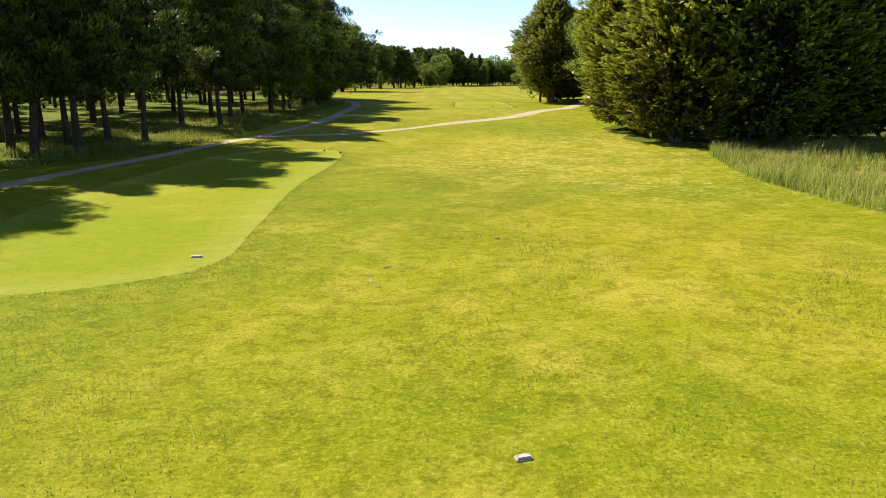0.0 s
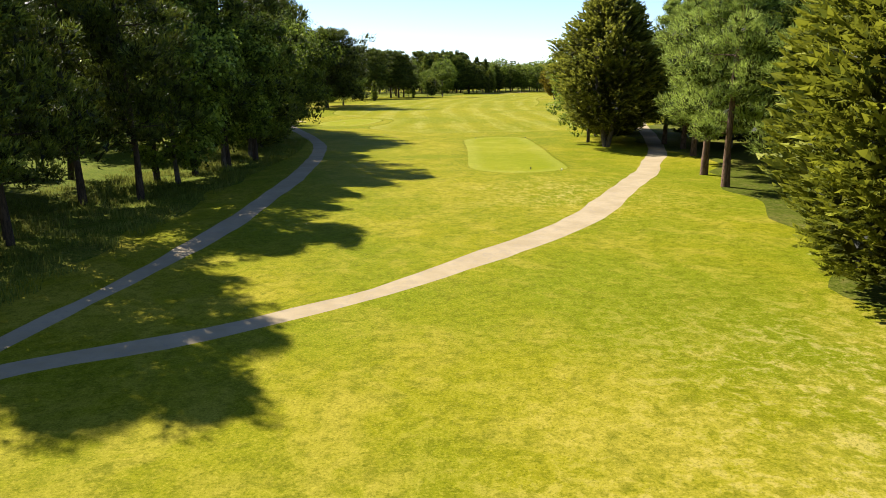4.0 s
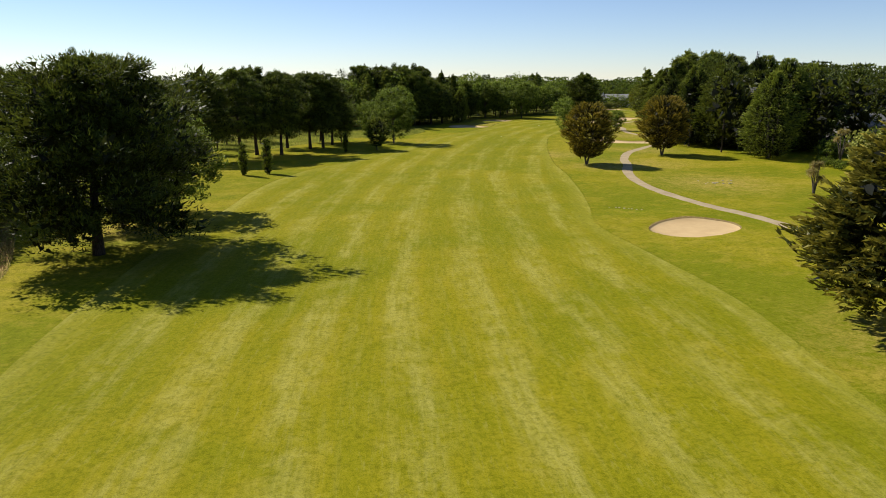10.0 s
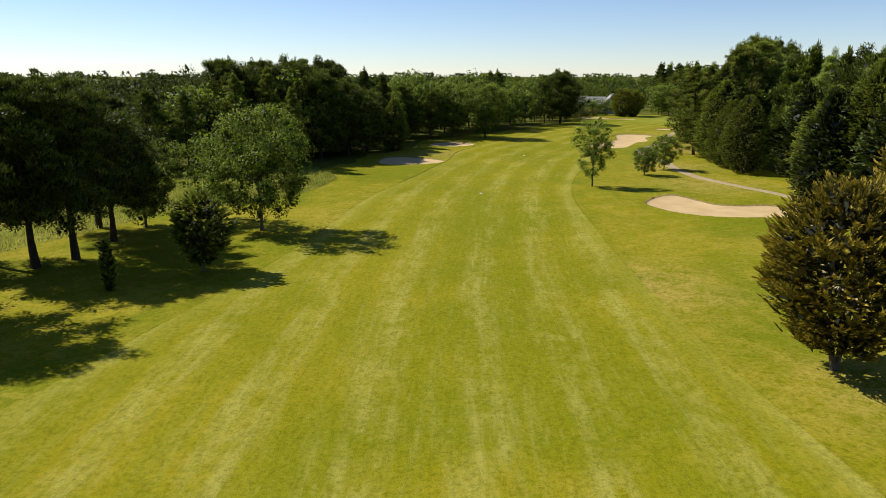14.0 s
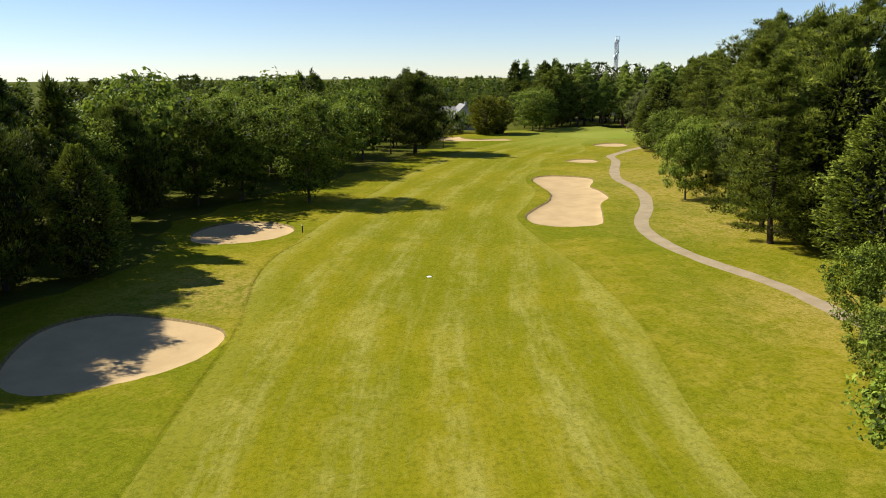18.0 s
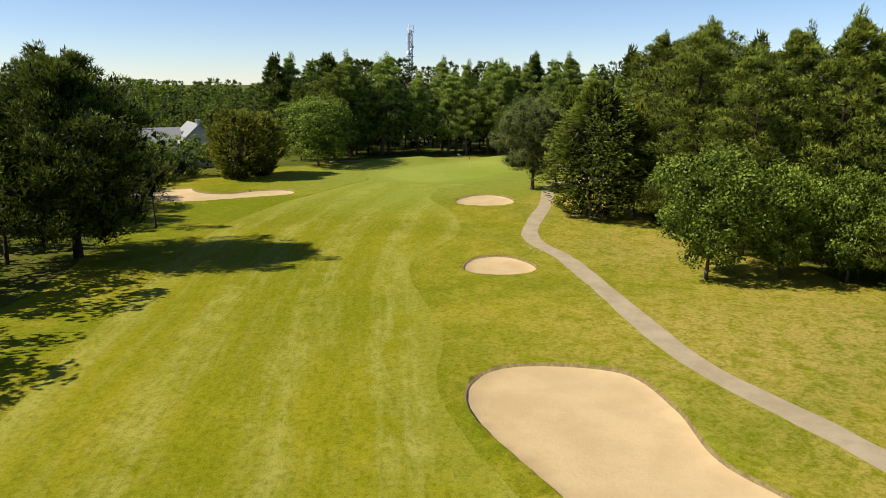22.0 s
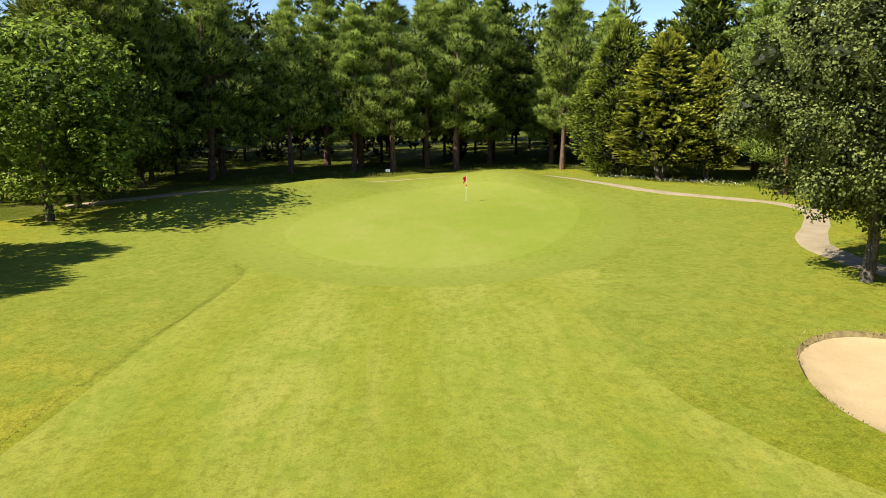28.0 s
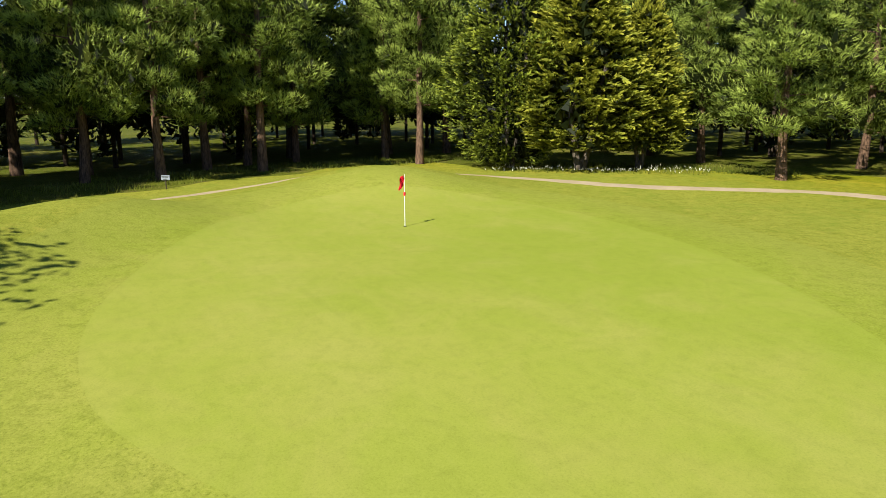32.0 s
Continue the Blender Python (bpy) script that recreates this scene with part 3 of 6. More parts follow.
WOODS = {
    1: catmull([(-19.5, 64.0), (-15.5, 50.0), (-13.8, 30.0), (-14.6, 8.0), (-17.0, -4.0), (-20.0, -20.0), (-24.0, -60.0), (-80.0, -60.0), (-80.0, 100.0), (-38.0, 104.0), (-30.0, 84.0)], True, 3.0),
    2: catmull([(16.5, 12.0), (14.2, 5.0), (14.0, -3.0), (14.6, -8.0), (21.0, -11.0), (40.0, -14.0), (90.0, -14.0), (90.0, 110.0), (30.0, 88.0), (26.0, 80.0), (22.0, 64.0), (21.5, 54.0), (21.0, 47.0), (22.5, 44.0), (22.0, 38.0), (18.5, 27.0)], True, 3.0),
    3: catmull([(-8.0, 318.0), (4.0, 322.0), (14.0, 336.0), (18.0, 348.0), (30.0, 360.0), (33.0, 376.0), (44.0, 388.0), (58.0, 398.0), (66.0, 408.0), (84.0, 424.0), (96.0, 440.0), (104.0, 462.0), (90.0, 500.0), (10.0, 440.0), (-60.0, 360.0), (-40.0, 320.0)], True, 3.0),
    4: catmull([(90.0, 306.0), (92.0, 318.0), (93.0, 330.0), (98.0, 342.0), (107.0, 351.0), (115.0, 361.0), (124.0, 372.0), (134.0, 381.0), (140.0, 396.0), (146.0, 405.0), (158.0, 412.0), (168.0, 420.0), (186.0, 424.0), (190.0, 433.0), (193.0, 442.0), (197.0, 450.0), (200.0, 457.0), (193.0, 464.0), (186.0, 469.5), (179.0, 475.0), (170.0, 480.5), (160.0, 482.0), (148.0, 482.0), (134.0, 484.0), (120.0, 488.0), (130.0, 520.0), (260.0, 540.0), (290.0, 420.0), (200.0, 330.0), (130.0, 280.0), (90.0, 270.0)], True, 3.0),
}

WOOD_LINES = {key: w[::3] for key, w in WOODS.items()}
for key, w in WOODS.items():
    k = np.arange(len(w))[:, None]
    WOODS[key] = catmull(w + 0.7 * np.c_[np.sin(k[:, 0] * 2.1), np.cos(k[:, 0] * 1.7)] * (np.hypot(w[:, :1] - 90, w[:, 1:] - 230) < 330), True, 1.2)

points, edges = [], []


def add_line(line, closed=True):
    n = len(points)
    points.extend((float(x), float(y)) for x, y in line)
    edges.extend((n + i, n + (i + 1) % len(line)) for i in range(len(line) if closed else len(line) - 1))


for b in BUNKERS.values():
    add_line(b)
    add_line(offset(b, -0.11))
    add_line(offset(b, -1.1)[::2])
for t in TEES.values():
    add_line(t)
    add_line(offset(t, -1.4)[::2])
    add_line(offset(t, 2.2)[::2])
add_line(GREEN_LINE)
add_line(offset(GREEN_LINE, 3.8))
add_line(FAIRWAY)
add_line(offset(FAIRWAY, -2.6)[::2])
for c, outline in PATH_LINES.values():
    add_line(outline)
for w in LONG.values():
    add_line(w)
for w in WOODS.values():
    add_line(w)
rs = np.random.RandomState(3)
near = np.mgrid[-60:240:3.2, -70:530:3.2].reshape(2, -1).T + rs.uniform(-0.9, 0.9, (94 * 188, 2))
d_mid = off_line(np.concatenate([[(0, -60)], MIDLINE]), near[:, 0], near[:, 1], False)[0]
near = near[d_mid < 62]
fine = np.mgrid[150:200:1.3, 440:480:1.3].reshape(2, -1).T
mid_grid = np.mgrid[-260:460:14, -260:780:14].reshape(2, -1).T + rs.uniform(-3, 3, (52 * 75, 2))
d2 = off_line(np.concatenate([[(0, -60)], MIDLINE]), mid_grid[:, 0], mid_grid[:, 1], False)[0]
mid_grid = mid_grid[d2 > 66]
far_grid = np.mgrid[-3000:3001:250, -3000:3001:250].reshape(2, -1).T
far_grid = far_grid[(np.abs(far_grid[:, 0] - 100) > 370) | (np.abs(far_grid[:, 1] - 260) > 540)]
for cloud in (near, fine, mid_grid, far_grid):
    points.extend((float(x), float(y)) for x, y in cloud)
verts2, _, faces2 = delaunay_2d_cdt([Vector(p) for p in points], edges, [], 0, 1e-3, False)[:3]
XY = np.array([(v[0], v[1]) for v in verts2])
TRI = np.array([f for f in faces2 if len(f) == 3])
Z = land(XY[:, 0], XY[:, 1])
for b in BUNKERS.values():
    s = inside(b, XY[:, 0], XY[:, 1])
    d = off_line(b, XY[s, 0], XY[s, 1])[0]
    Z[s] -= 0.22 * smooth01(d / 0.10) - 0.05 * np.exp(-(d - 0.3) ** 2 / 0.3) + 0.14 * smooth01(d / 3.0)
for c, outline in PATH_LINES.values():
    s = inside(outline, XY[:, 0], XY[:, 1])
    Z[s] += 0.02
CEN = XY[TRI].mean(1)
REGION = np.zeros(len(TRI), int)                 # 0 rough
cx, cy = CEN[:, 0], CEN[:, 1]
for w in WOODS.values():
    REGION[inside(w, cx, cy)] = 1
for w in LONG.values():
    REGION[inside(w, cx, cy)] = 2
REGION[inside(WOODS[1], cx, cy)] = 6
REGION[(np.abs(cx - 100) > 260) | (np.abs(cy - 220) > 420)] = 1
REGION[(REGION == 0) & ((cx > 214) | (cy > 512))] = 1
REGION[inside(FAIRWAY, cx, cy)] = 3
for k, t in TEES.items():
    REGION[inside(t, cx, cy)] = 10 + k
REGION[inside(offset(GREEN_LINE, 3.8), cx, cy)] = 4
REGION[(np.abs(cx - 151.5) < 3) & (np.abs(cy - 443.2) < 2.5) & (REGION == 0)] = 3
REGION[inside(GREEN_LINE, cx, cy)] = 5
for k, (c, outline) in enumerate(PATH_LINES.values()):
    REGION[inside(outline, cx, cy)] = 20 + k
for k, b in BUNKERS.items():
    REGION[inside(b, cx, cy)] = 30
    REGION[inside(offset(b, -0.10), cx, cy)] = 30 + k
ACROSS, ALONG, SIDE = off_line(MIDLINE, XY[:, 0], XY[:, 1], False)
ACROSS = ACROSS * SIDE
WORN = np.zeros(len(XY))
for x, y, r in [(135, 397, 13), (148, 413, 10), (114, 381, 12), (53, 200, 9), (36, 128, 7), (105, 367, 10), (40, 222, 5), (100, 355, 9), (70, 296, 9), (-29, 168, 6), (37, 128, 6), (122, 378, 12), (92, 346, 9), (76, 318, 8), (60, 252, 7), (34, 244, 7), (22, 288, 6), (14, 276, 6), (33, 346, 6), (150, 420, 6), (50, 226, 8)]:
    WORN = np.maximum(WORN, np.exp(-((XY[:, 0] - x) ** 2 + (XY[:, 1] - y) ** 2) / r ** 2))
STRAW = WORN * 0.3
for x, y, r in [(6, -15, 6), (10, -12, 7), (4, -19, 5), (7, 22, 5), (9, -24, 5), (11, -4, 5)]:
    STRAW = np.maximum(STRAW, np.exp(-((XY[:, 0] - x) ** 2 + (XY[:, 1] - y) ** 2) / r ** 2))
RIM = off_line(GREEN_LINE, XY[:, 0], XY[:, 1])[0]
TEE_RIM = np.minimum.reduce([off_line(t, XY[:, 0], XY[:, 1])[0] for t in TEES.values()])
FAIR_RIM = off_line(FAIRWAY, XY[:, 0], XY[:, 1])[0]


XYZ = np.c_[XY, Z]
CROSS = np.cross(XYZ[TRI[:, 1]] - XYZ[TRI[:, 0]], XYZ[TRI[:, 2]] - XYZ[TRI[:, 0]])
CROSS *= np.where(CROSS[:, 2:] < 0, -1, 1)
UP = np.zeros_like(XYZ)
for k in range(3):
    np.add.at(UP, TRI[:, k], CROSS)
UP = unit(UP + np.array([0, 0, 1e-9]))


def sheet(name, ids, mat, label, category, lift=0.0):
    sel = np.isin(REGION, ids)
    if not sel.any():
        return None
    used, f = np.unique(TRI[sel], return_inverse=True)
    f = f.reshape(-1, 3)
    v = np.c_[XY[used], Z[used] + lift]
    a, b, c = v[f[:, 0]], v[f[:, 1]], v[f[:, 2]]
    flip = np.cross(b - a, c - a)[:, 2] < 0
    f[flip] = f[flip][:, ::-1]
    me = mesh_from(name, v, f, mat, {"across": ACROSS[used], "along": ALONG[used], "rim": RIM[used], "worn": WORN[used], "straw": STRAW[used], "tee_rim": TEE_RIM[used], "fair_rim": FAIR_RIM[used]}, smooth=True, normals=UP[used])
    return tagged(new(name, me), label, category, kind="structure")


sheet("ground", [0], M_ROUGH, "mown yellow-green rough grass with dry patches", "ground")
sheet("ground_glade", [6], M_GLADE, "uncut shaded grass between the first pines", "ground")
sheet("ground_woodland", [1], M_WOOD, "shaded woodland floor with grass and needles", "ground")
sheet("ground_meadow", [2], M_LONG, "unmown meadow ground under tall grass", "ground")
sheet("ground_fairway", [3], M_FAIR, "striped short-mown fairway grass", "fairway")
sheet("ground_apron", [4], M_APRON, "short fringe grass round the green", "green fringe")
sheet("ground_green", [5], M_GREEN, "smooth pale putting green grass", "putting green")
for k in TEES:
    sheet(f"ground_tee_{k}", [10 + k], M_TEE, "short-mown tee box of bright grass", "tee box")
for k, key in enumerate(PATH_LINES):
    sheet(key, [20 + k], M_PATH, "narrow pale concrete buggy path with worn edges", "path")
sheet("ground_bunker_lip", [30], M_SOIL, "cut turf and soil lip round the bunkers", "bunker edge")
for k in BUNKERS:
    sheet(f"bunker_{k}", [30 + k], M_SAND, "raked pale beige bunker sand", "bunker")


# ---- trees ----
def blades_at(pos, way, length, width, rng, roll=None):
    """One narrow leaf a row: a triangle from its foot along its way."""
    n = len(pos)
    side = unit(np.cross(way, unit(rng.normal(size=(n, 3)))))
    L = np.asarray(length).reshape(-1, 1) * np.ones((n, 1))
    W = np.asarray(width).reshape(-1, 1) * np.ones((n, 1))
    V = np.stack([pos - side * W * 0.5, pos + side * W * 0.5, pos + way * L], 1).reshape(-1, 3)
    return V, np.arange(3 * n).reshape(-1, 3)


def leaves_at(pos, normal, size, rng):
    """One broad leaf a row: a folded four-cornered leaf."""
    n = len(pos)
    s = unit(np.cross(normal, rng.normal(size=(n, 3))))
    u = np.cross(normal, s)
    z = np.asarray(size).reshape(-1, 1) * np.ones((n, 1))
    V = np.stack([pos - u * z * 0.6, pos + s * z * 0.42 + normal * z * 0.12, pos + u * z * 0.6, pos - s * z * 0.42 + normal * z * 0.12], 1).reshape(-1, 3)
    return V, np.arange(4 * n).reshape(-1, 4)


def rounded(v, f, out, k=0.3):
    """Turn every leaf's face outwards and give it mostly its clump's own outward normal."""
    c = f.shape[1]
    a = v.reshape(-1, c, 3)
    fn = unit(np.cross(a[:, 1] - a[:, 0], a[:, 2] - a[:, 0]))
    back = (fn * out).sum(1) < 0
    f = f.copy()
    f[back] = f[back][:, ::-1]
    fn[back] *= -1
    return f, np.repeat(unit(out + fn * k), c, 0)


def trunk_line(rng, h, lean=0.03, n=7):
    z = np.linspace(0, h, n)
    wob = np.cumsum(rng.normal(0, lean * h / n, (n, 2)), 0)
    wob -= wob[0]
    return np.c_[wob, z]


def at_height(line, z):
    return np.array([np.interp(z, line[:, 2], line[:, 0]), np.interp(z, line[:, 2], line[:, 1]), z])


def pad(c, pr, flat, k, lean, ls, wide, rng, lift=0.55, tone0=0.42, core=0.06):
    """A tuft of needles round a shoot: fine bright blades outside, a few broad ones inside painted as dark as inner
    shade.
    """
    q = unit(rng.normal(size=(k, 3))) * (rng.uniform(0.2, 1, (k, 1)) ** 0.45)
    kc = max(2, int(k * core))
    q[:kc] *= 0.55
    q[:, 2] *= flat
    pos = c + q * pr
    way = unit(q * 0.8 + np.array([0, 0, lift]) + lean * 0.35 + rng.normal(0, 0.42, (k, 3)))
    L = ls * rng.uniform(0.65, 1.35, k)
    W = ls * wide * rng.uniform(0.7, 1.3, k)
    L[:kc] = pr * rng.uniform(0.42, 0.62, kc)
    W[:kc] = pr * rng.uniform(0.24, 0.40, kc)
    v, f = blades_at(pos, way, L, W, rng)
    # tone paints the light: upper needles lighter, lower and inner ones darker
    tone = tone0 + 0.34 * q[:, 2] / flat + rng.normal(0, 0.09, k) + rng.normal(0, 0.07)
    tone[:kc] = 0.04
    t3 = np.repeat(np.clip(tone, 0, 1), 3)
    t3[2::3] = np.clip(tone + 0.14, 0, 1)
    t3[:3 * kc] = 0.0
    f, nrm = rounded(v, f, unit(q * np.array([1, 1, 1.5]) + lean * 0.35 + np.array([0, 0, 0.12])))
    return v, f, t3, nrm


def gather(parts):
    V, F, T, N, n = [], [], [], [], 0
    for v, f, t, nrm in parts:
        V.append(v)
        F.append(f + n)
        T.append(t)
        N.append(nrm)
        n += len(v)
    return np.concatenate(V), np.concatenate(F), np.concatenate(T), np.concatenate(N)


def pine_profile(form, f):
    if form == "dome":          # broad, round-topped
        return max(0.05, 1 - ((f - 0.34) / 0.68) ** 2) ** 0.55 if f > 0.34 else 0.80 + 0.20 * f / 0.34
    if form == "spire":         # young, pointed
        return (1 - f) ** 0.80 * min(1, 0.62 + 1.7 * f) + 0.02
    return max(0.02, (1 - f ** 2.2)) ** 0.75 * min(1, 0.60 + 1.3 * f) * (1 - 0.25 * f) + 0.03   # old, egg-shaped


def pine_meshes(seed, h, r, base, nb, npad, nn, ls, wide=0.2, flat=0.6, form="egg", mat=None, trunk_r=0.011, padr=1.0, bark=None, bright=0.0):
    rng = np.random.RandomState(seed)
    line = trunk_line(rng, h * 0.95, 0.045)
    tr = h * trunk_r * (1 - 0.86 * (line[:, 2] / h)) + 0.03
    tr[0] *= 1.3
    line[0, 2] = -0.3
    pieces = [tube(line, tr, 8)]
    out_parts = []
    lobes = rng.uniform(0, 6.283, 3)
    for i in range(nb):
        f = ((i + rng.uniform(0, 1)) / nb) ** 0.92
        az = i * 2.39996 + rng.normal(0, 0.4)
        w = r * pine_profile(form, f) * rng.uniform(0.62, 1.14) * (1 + 0.14 * math.sin(2 * az + lobes[0] + 6 * f) + 0.10 * math.sin(3 * az + lobes[1] - 9 * f))
        out = np.array([math.cos(az), math.sin(az), 0])
        rise = w * rng.uniform(0.02, 0.42) * (0.3 + f)
        foot = at_height(line, base + (h * 0.95 - base) * f - 0.3 * rise)
        end = foot + out * w + np.array([0, 0, rise])
        if w > 0.9 and i % 2 == 0:
            mid = foot + out * w * 0.5 + np.array([0, 0, rise * 0.3])
            pieces.append(tube([foot, mid, end], [0.0024 * h + 0.02, 0.03, 0.012], 5))
        for j in range(npad):
            s = rng.uniform(0.35, 1.04) if j else 1.0
            c = foot + (end - foot) * s + rng.normal(0, 0.17 * w ** 0.5, 3) + np.array([0, 0, 0.12])
            pr = padr * rng.uniform(0.65, 1.15) * (0.40 + 0.15 * w)
            # pads near the trunk get a darker tone, for the crown's inner shade
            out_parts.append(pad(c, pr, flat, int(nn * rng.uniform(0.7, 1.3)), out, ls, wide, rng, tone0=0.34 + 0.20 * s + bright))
    for j in range(int(3 + nb * 0.06)):       # upright leading shoots
        zz = rng.uniform(0.80, 1.0) if j else 1.0
        c = at_height(line, min(h * 0.95, h * (zz - 0.05))) + np.array([rng.normal(0, 0.09 * r), rng.normal(0, 0.09 * r), h * 0.03])
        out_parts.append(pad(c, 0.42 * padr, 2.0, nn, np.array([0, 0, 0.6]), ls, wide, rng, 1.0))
    tv, tf = joined(pieces)
    V, F, T, N = gather(out_parts)
    return mesh_from("trunk", tv, tf, bark or (M_REDBARK if mat is M_PINE2 else M_BARK), smooth=True), mesh_from("crown", V, F, mat or M_PINE, {"tone": T}, normals=N)


def cypress_meshes(seed, h, r, base, ns, nl, shape, mat, spray=1.5, lift=0.45, width=0.16, forks=2, fans=110):
    """Dense scale-leaved conifers: fans of feathered sprays that point out and up from a rounded or tapering body."""
    rng = np.random.RandomState(seed)
    pieces = []
    for k in range(forks):
        az = k * 2.4 + rng.uniform(0, 1)
        tilt = 0.10 * h if forks > 1 else 0.0
        p = np.array([[0, 0, -0.3], [0.25 * tilt * math.cos(az), 0.25 * tilt * math.sin(az), base * 0.6], [tilt * math.cos(az), tilt * math.sin(az), h * 0.5], [0.5 * tilt * math.cos(az), 0.5 * tilt * math.sin(az), h * 0.85]])
        pieces.append(tube(p, [h * 0.020, h * 0.015, h * 0.010, 0.02], 8))
    lumps = rng.uniform(0, 6.28, 6)

    def prof(f, az):
        if shape == "round":
            b = np.sin(np.pi * (0.10 + 0.80 * f)) ** 0.75
        elif shape == "egg":
            b = np.sin(np.pi * (0.16 + 0.80 * f ** 0.8)) ** 0.9
        elif shape == "column":
            b = (np.sin(np.pi * (0.12 + 0.84 * f))) ** 0.5
        elif shape == "bush":
            b = (1 - f) ** 0.62 * np.minimum(1, 0.66 + 1.6 * f) * 1.08
        else:
            b = (1 - f) ** 0.70 * np.minimum(1, 0.80 + 2.0 * f)
        return b * (1 + 0.09 * np.sin(3 * az + lumps[0] + 5 * f) + 0.08 * np.sin(5 * az + lumps[1] - 9 * f))
    cf = ((np.arange(fans) + rng.uniform(0, 1, fans)) / fans) ** 1.1
    caz = np.arange(fans) * 2.39996 + rng.normal(0, 0.25, fans)
    cr = rng.uniform(0.84, 1.10, fans)
    own = rng.randint(0, fans, ns)
    rel = rng.normal(0, 1, ns)
    spread = 1.1 / np.sqrt(fans)
    f = np.clip(cf[own] + rel * spread * 0.33 * 0.9, 0, 1)
    az = caz[own] + rng.normal(0, 1, ns) * spread * 1.9
    depth = np.where(rng.uniform(0, 1, ns) < 0.22, rng.uniform(0.4, 0.75, ns), rng.uniform(0.80, 1.02, ns)) * cr[own]
    rad = r * prof(f, az) * depth
    pos = np.stack([np.cos(az) * rad, np.sin(az) * rad, base + (h - base) * f], 1)
    out = np.stack([np.cos(az), np.sin(az), np.zeros(ns)], 1)
    up = np.where(f > 0.86, 1.5, lift * (0.35 + 0.9 * f))[:, None] + rng.normal(0, 0.14, (ns, 1))
    way = unit(out + np.array([0, 0, 1]) * up + rng.normal(0, 0.20, (ns, 3)))
    L = spray * rng.uniform(0.6, 1.25, ns) * (0.65 + 0.5 * np.sin(np.pi * np.clip(f, 0.05, 0.95)))
    start = pos - way * L[:, None] * 0.75
    side0 = unit(np.cross(way, np.array([0.0, 0.0, 1.0]) + rng.normal(0, 0.25, (ns, 3))))
    shade = rng.normal(0, 0.07, ns) + 0.10 * np.clip(rel, -1.2, 1.2)
    parts_ = []
    for k in range(nl):
        u = (k + 0.5) / nl
        sg = 1 if k % 2 else -1
        p = start + way * (L * u)[:, None] + np.array([0, 0, -0.10]) * (u * L)[:, None] * 0.3
        d = unit(way * 1.0 + side0 * sg * (0.75 - 0.5 * u) + rng.normal(0, 0.2, (ns, 3)))
        ll = L * (0.42 - 0.16 * u) * rng.uniform(0.8, 1.2, ns)
        v, fc = blades_at(p, d, ll, L * width * rng.uniform(0.7, 1.3, ns), rng)
        # yellow tips are real colour; fan tops and upper crown are painted lighter as lit
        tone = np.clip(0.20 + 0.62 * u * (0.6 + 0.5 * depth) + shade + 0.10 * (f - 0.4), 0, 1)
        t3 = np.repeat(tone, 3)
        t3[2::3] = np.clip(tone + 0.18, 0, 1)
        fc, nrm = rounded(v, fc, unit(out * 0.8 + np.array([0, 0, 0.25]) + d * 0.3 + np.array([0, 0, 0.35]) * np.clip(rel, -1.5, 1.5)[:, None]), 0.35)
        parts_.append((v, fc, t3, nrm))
    kc = ns // 3                       # twigs within, their shade painted in as a near-black tone
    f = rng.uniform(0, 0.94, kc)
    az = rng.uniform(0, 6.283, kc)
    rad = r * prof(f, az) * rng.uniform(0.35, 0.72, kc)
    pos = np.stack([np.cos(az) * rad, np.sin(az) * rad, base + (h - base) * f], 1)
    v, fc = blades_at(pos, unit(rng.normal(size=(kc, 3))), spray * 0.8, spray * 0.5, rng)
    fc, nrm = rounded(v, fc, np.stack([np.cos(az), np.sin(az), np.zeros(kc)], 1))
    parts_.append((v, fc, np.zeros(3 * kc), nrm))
    tv, tf = joined(pieces)
    V, F, T, N = gather(parts_)
    return mesh_from("trunk", tv, tf, M_BARK2, smooth=True), mesh_from("crown", V, F, mat, {"tone": T}, normals=N)


